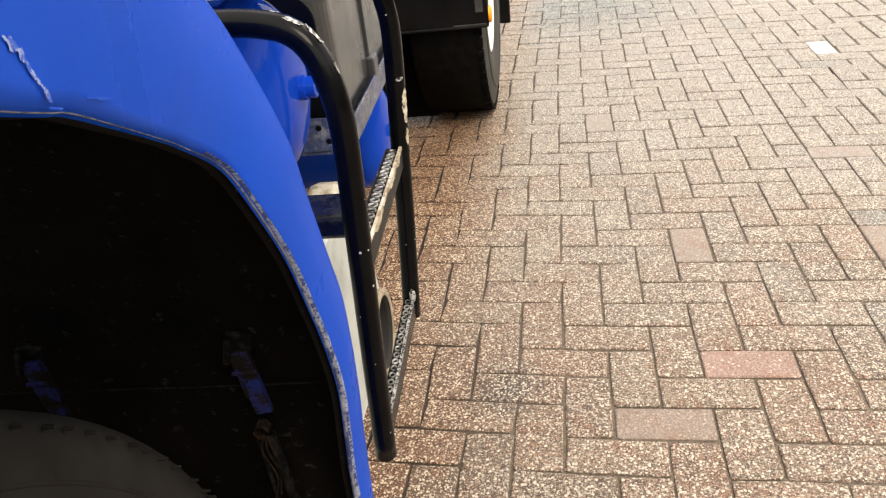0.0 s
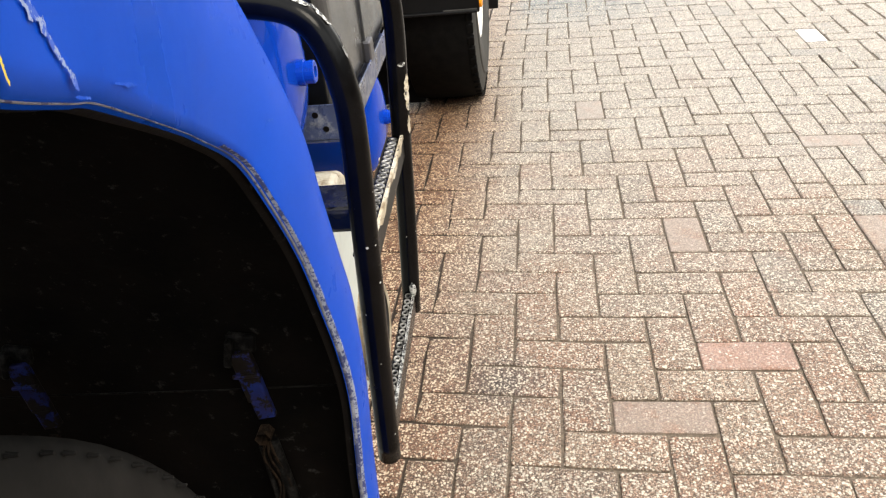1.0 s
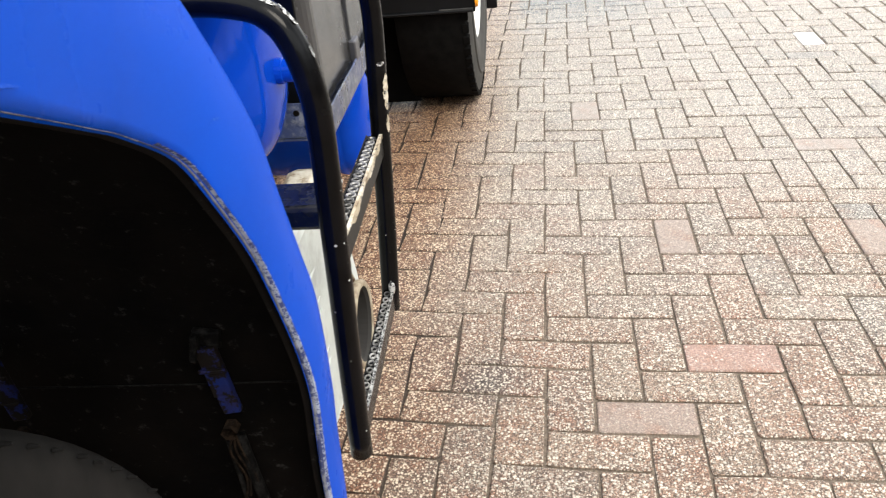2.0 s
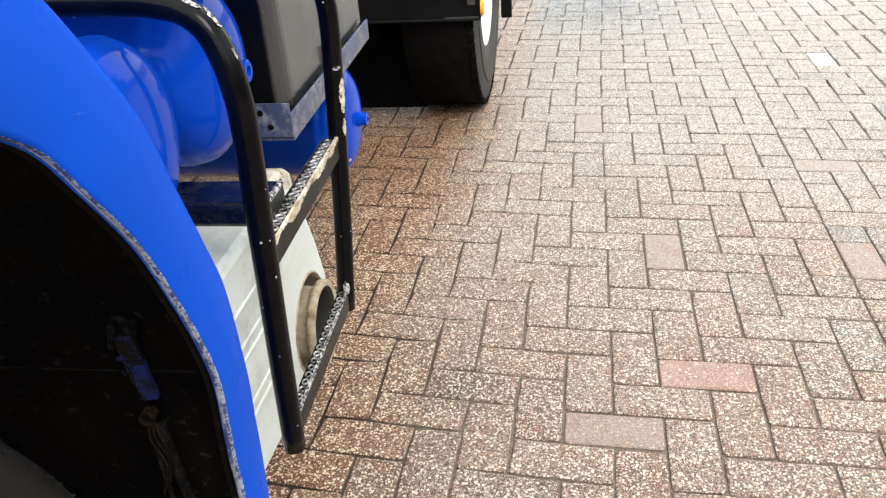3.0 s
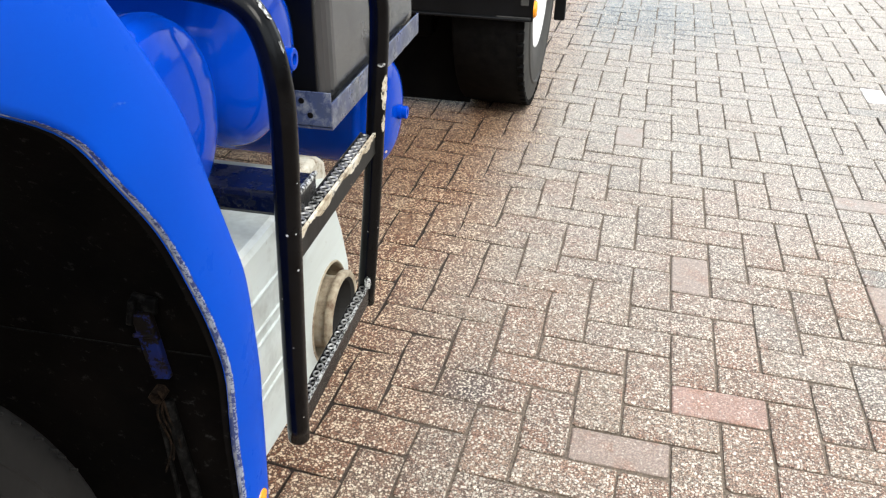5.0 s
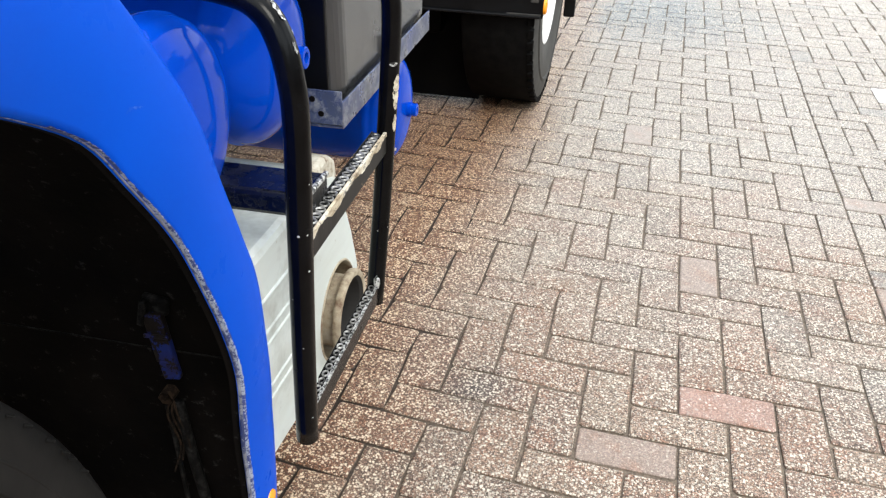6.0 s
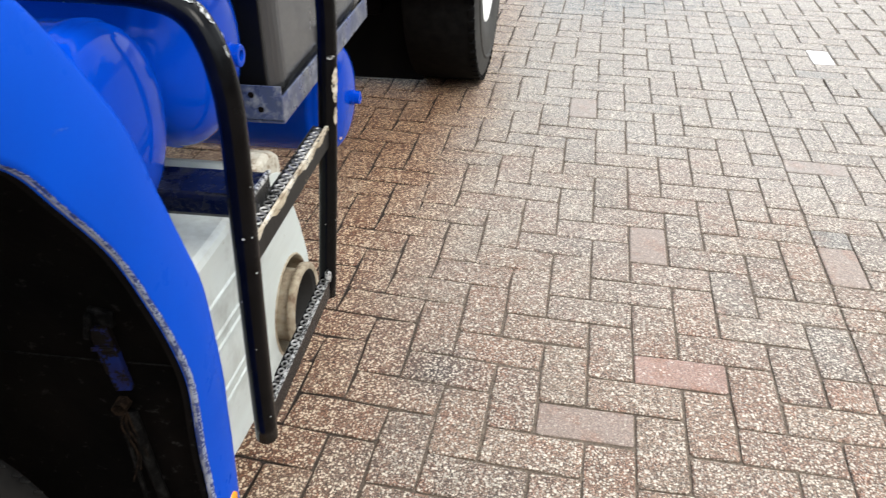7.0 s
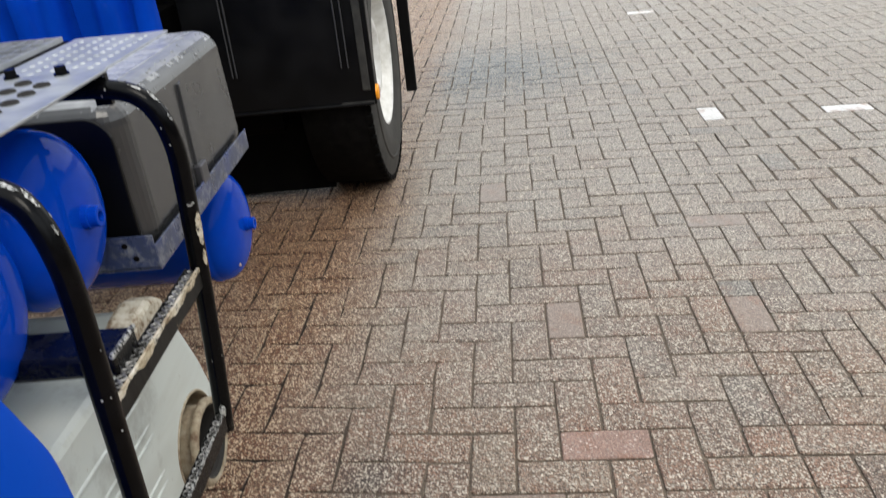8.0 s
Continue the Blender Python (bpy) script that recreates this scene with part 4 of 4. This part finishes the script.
# chassis and underbody
part("chassis_rail", box(-0.78, -0.7, -1.4, 4.2, 0.62, 0.88), "dark", truck, bevel=0.004)
part("chassis_rail", box(-1.62, -1.54, -1.4, 4.2, 0.62, 0.88), "dark", truck, bevel=0.004)
part("underbody", box(-1.9, -0.36, 2.5, 4.4, 0.32, 1.5), "dark", truck, bevel=0.03)
# cab out of view, form and colour guessed, added to block sky reflections
bm = box(-2.36, 0.05, 2.4, 4.55, 1.26, 3.0)
for q in bm.verts:
    if q.co.z > 2:
        q.co.x += 0.08 if q.co.x < -1 else -0.08
        q.co.y -= 0.22 if q.co.y > 3 else 0
part("cab", bm, "blue", truck, "unseen cab, guessed blue, added to block the sky", bevel=0.06)
bm = bmesh.new()
rnd = random.Random(8)
cols = []
n = 34
for i in range(n + 1):
    u = -1.05 + i * 0.72 / n
    fold = 0.035 * math.sin(i * 1.9) + 0.022 * math.sin(i * 0.83 + 1) + rnd.uniform(-0.006, 0.006)
    cols.append([bm.verts.new((u, 1.3 + fold * (0.6 + 0.1 * j) + 0.01 * math.sin(i * 0.7 + j), 0.7 + j * 0.09)) for j in range(6)])
for a, b in zip(cols, cols[1:]):
    for j in range(5):
        bm.faces.new((a[j], b[j], b[j + 1], a[j + 1]))
# darker tank blue puts the shade on this sheet into its colour
panel = part("blue_cover", bm, "blue_tank", truck, "creased blue sheet cover behind the battery box", smooth=True)
sol = panel.modifiers.new("thick", "SOLIDIFY")
sol.thickness = 0.006
# unseen masses added to close off sky light under the truck
part("gearbox", box(-1.5, -0.78, 1.4, 2.5, 0.45, 1.0), "dark", truck, bevel=0.05)
part("cross_member", box(-1.6, -0.7, 0.3, 0.45, 0.62, 0.85), "dark", truck, bevel=0.01)
part("fuel_tank", box(-2.3, -1.62, 0.2, 1.6, 0.4, 1.0), "dark", truck, bevel=0.06)

# front wheel, steered
front_wheel = group_at("front_wheel", truck, (0.052, 2.835, 0.53))
front_wheel.rotation_euler = (0, 0, radians(-2.0))
front_tyre = part("tyre", lathe(TYRE, 96, close=True), "rubber", front_wheel, "worn black tyre with notched shoulder blocks", smooth=True)
bm = bmesh.new()
for i in range(66):
    a = 2 * math.pi * i / 66
    add_box(bm, -0.03, -0.006, -0.017, 0.017, 0.518, 0.5395, m=Matrix.Rotation(a, 4, "X"))
tagged(part("shoulder_tread", bm, "rubber", front_tyre, bevel=0.002), kind="stuff")
part("sidewall", lathe([(a + 0.0015, r) for a, r in TYRE[:5]], 96), "sidewall", front_tyre, "grey weathered sidewall", smooth=True)
part("sidewall_ring", lathe([(0.002, 0.43), (0.006, 0.435), (0.006, 0.442), (0.0005, 0.447)], 96), "sidewall", front_tyre, smooth=True)
part("rim", lathe([(-0.02, 0.298), (-0.012, 0.293), (-0.012, 0.286), (-0.024, 0.28), (-0.03, 0.279), (-0.07, 0.265), (-0.09, 0.25), (-0.08, 0.2), (-0.045, 0.165), (-0.04, 0.12), (-0.07, 0.1), (-0.07, 0.0)], 56), "rim", front_wheel, "white painted steel rim", smooth=True)
bm = bmesh.new()
add_box(bm, -0.62, 0.058, 2.28, 2.29, 0.472, 1.25)
add_box(bm, 0.05, 0.058, 2.29, 2.36, 0.472, 1.25)
front_fender = part("front_fender", bm, "plastic", truck, "black plastic front wheel arch", bevel=0.008)
part("bottom_lip", box(-0.6, 0.05, 2.268, 2.281, 0.474, 0.484), "plastic", front_fender, bevel=0.003)
for u in (-0.47, -0.455, -0.06, -0.035):
    part("rib", box(u, u + 0.007, 2.268, 2.281, 0.62, 1.2), "gloss", front_fender, bevel=0.003)
# the edge mirrors the sky; that sheen is given as a grey strip
part("arch_edge", box(0.01, 0.04, 2.272, 2.2805, 0.53, 1.24), "sidewall", front_fender, "edge of the wheel arch, its sky reflection painted grey", bevel=0.004)
part("trim_line", box(-0.075, 0.05, 2.271, 2.2805, 0.484, 0.4885), "sidewall", front_fender, "pale worn trim line", bevel=0.001)
part("marker_light", lathe([(0.0, 0.03), (0.008, 0.03), (0.012, 0.024), (0.013, 0.0)], 24, centre=(0.0585, 2.292, 0.518)), "orange", front_fender, "round orange side marker")

part("mudflap", box(-0.7, -0.21, 2.6, 2.612, 0.03, 0.5), "dark", truck, "black rubber flap behind the wheel", bevel=0.003)
part("front_skirt", box(0.05, 0.11, 3.75, 3.78, 0.125, 0.9), "plastic", truck, "black skirt ahead of the front wheel", bevel=0.008)

# ---- paving ----
PROUD = 0.002


def paver_mesh(name, lx, ly, material, seed):
    """One stone about its middle: chamfered corners, worn rounded edges, sides that go down into the sand."""
    rnd = random.Random(seed)
    gap = 0.0013
    hx, hy = lx / 2 - gap, ly / 2 - gap
    base = []
    for sx, sy in ((-1, -1), (1, -1), (1, 1), (-1, 1)):
        c1, c2 = rnd.uniform(0.002, 0.009), rnd.uniform(0.002, 0.009)
        ox, oy = rnd.uniform(-0.0006, 0.0016), rnd.uniform(-0.0006, 0.0016)
        two = [(sx * (hx - ox - c1), sy * (hy - oy)), (sx * (hx - ox), sy * (hy - oy - c2))]
        base += two[::-1] if sx * sy > 0 else two
    # a worn spot along each long side
    for side in (-1, 1):
        t, worn = rnd.uniform(-0.5, 0.5), rnd.uniform(-0.0006, 0.0024)
        if lx > ly:
            base.append((t * hx, side * (hy - worn)))
        elif ly > lx:
            base.append((side * (hx - worn), t * hy))
    base.sort(key=lambda q: math.atan2(q[1] / hy, q[0] / hx))
    count = len(base)
    bm = bmesh.new()
    rings = []
    for inset, z, jit in ((0.0, -0.016, 0.0), (0.0003, -0.0046, 0.0006), (0.0016, -0.0016, 0.0009), (0.0054, 0.0, 0.0014)):
        rings.append([bm.verts.new((x - math.copysign(inset, x) + rnd.uniform(-jit, jit), y - math.copysign(inset, y) + rnd.uniform(-jit, jit), z)) for x, y in base])
    for n, (r, s) in enumerate(zip(rings, rings[1:])):
        for j in range(count):
            bm.faces.new((r[j], r[(j + 1) % count], s[(j + 1) % count], s[j])).material_index = 1 if n == 0 else 0
    bm.faces.new(rings[-1])
    bmesh.ops.recalc_face_normals(bm, faces=bm.faces)
    me = bpy.data.meshes.new(name)
    bm.to_mesh(me)
    bm.free()
    me.materials.append(M[material])
    me.materials.append(M["sand"])
    return me


KINDS = ["paver", "paver_smooth", "paver_red", "paver_grey", "paver_white"]
VARIANTS = 8
FORM = {"flat": (2 * C, C), "up": (C, 2 * C), "half": (C, C)}
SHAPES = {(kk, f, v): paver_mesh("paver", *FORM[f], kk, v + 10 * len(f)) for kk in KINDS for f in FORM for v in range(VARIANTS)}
SPECIAL = {(0, 0): "paver_smooth", (2, 2): "paver_red", (10, 26): "paver_white", (15, 26): "paver_white", (10, 53): "paver_white", (2, 7): "paver_smooth", (0, 17): "paver_smooth", (7, 7): "paver_smooth", (7, 14): "paver_smooth"}
SEAM = 7


def laid(i, j, east=False):
    """Where the corner of cell i, j really lies: the courses drift a little as they run on, each side of the straight seam in its own way."""
    ii, jj = max(-7, min(6, i)), max(0, min(24, j))
    dx = jj * (-0.019 + 0.0022 * ii) + 0.0034 * min(0, ii)
    dy = -0.0187 * jj - 0.055 * min(0, ii)
    if east:
        dx += 0.1 * max(0, min(6, i - 11))
        dy -= 0.026 * max(0, jj - 4) + 0.03 * max(0, min(6, i - SEAM))
    return (i + dx) * C, (j + dy) * C


def pieces():
    for i in range(-70, 86):
        for j in range(-70, 116):
            s = (i - j + (3 if i >= SEAM else 0)) % 4
            if s == 0:
                yield i, j, "half" if i == SEAM - 1 else "flat"
            elif s == 1 and i == SEAM:
                yield i, j, "half"
            elif s == 3:
                yield i, j, "up"


paving = new("paving")
tagged(paving, "herringbone paving of washed brown concrete bricks", "pavement", kind="structure")
rnd = random.Random(5)
loose_v, loose_f, loose_m = [], [], []
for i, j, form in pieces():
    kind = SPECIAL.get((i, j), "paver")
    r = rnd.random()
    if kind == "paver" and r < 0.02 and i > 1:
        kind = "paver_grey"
    shape = SHAPES[(kind, form, rnd.randrange(VARIANTS))]
    east = i >= SEAM
    w, h = {"flat": (2, 1), "up": (1, 2), "half": (1, 1)}[form]
    x, y = laid(i, j, east)
    ax, ay = laid(i + w, j, east)
    bx, by = laid(i, j + h, east)
    wide, deep = max(0.93, min(1.05, (ax - x) / (w * C))), max(0.95, min(1.09, (by - y) / (h * C)))
    turn = math.degrees(math.atan2(ay - y, ax - x)) if form == "flat" else math.degrees(math.atan2(x - bx, by - y))
    raised = (i, j) == (10, 22)
    m = pose((ax + bx) / 2 + rnd.uniform(-0.0009, 0.0009), (ay + by) / 2 + rnd.uniform(-0.0009, 0.0009), PROUD + (0.007 if raised else rnd.uniform(-0.0012, 0.0012)), 2.4 if raised else rnd.uniform(-0.35, 0.35), rnd.uniform(-0.35, 0.35), turn + rnd.uniform(-0.45, 0.45)) @ Matrix.Diagonal((wide * rnd.uniform(0.992, 1.006), deep * rnd.uniform(0.98, 0.999), 1, 1))
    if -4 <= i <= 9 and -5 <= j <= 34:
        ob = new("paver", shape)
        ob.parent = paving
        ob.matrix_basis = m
    else:
        base = len(loose_v)
        loose_v += [tuple(m @ q.co) for q in shape.vertices]
        loose_f += [tuple(base + q for q in p.vertices) for p in shape.polygons]
        loose_m += [len(KINDS) if p.material_index else KINDS.index(kind) for p in shape.polygons]
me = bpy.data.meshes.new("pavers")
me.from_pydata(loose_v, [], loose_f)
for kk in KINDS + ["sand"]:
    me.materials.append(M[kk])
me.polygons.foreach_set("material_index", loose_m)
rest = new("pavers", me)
rest.parent = paving
tagged(rest, kind="stuff")
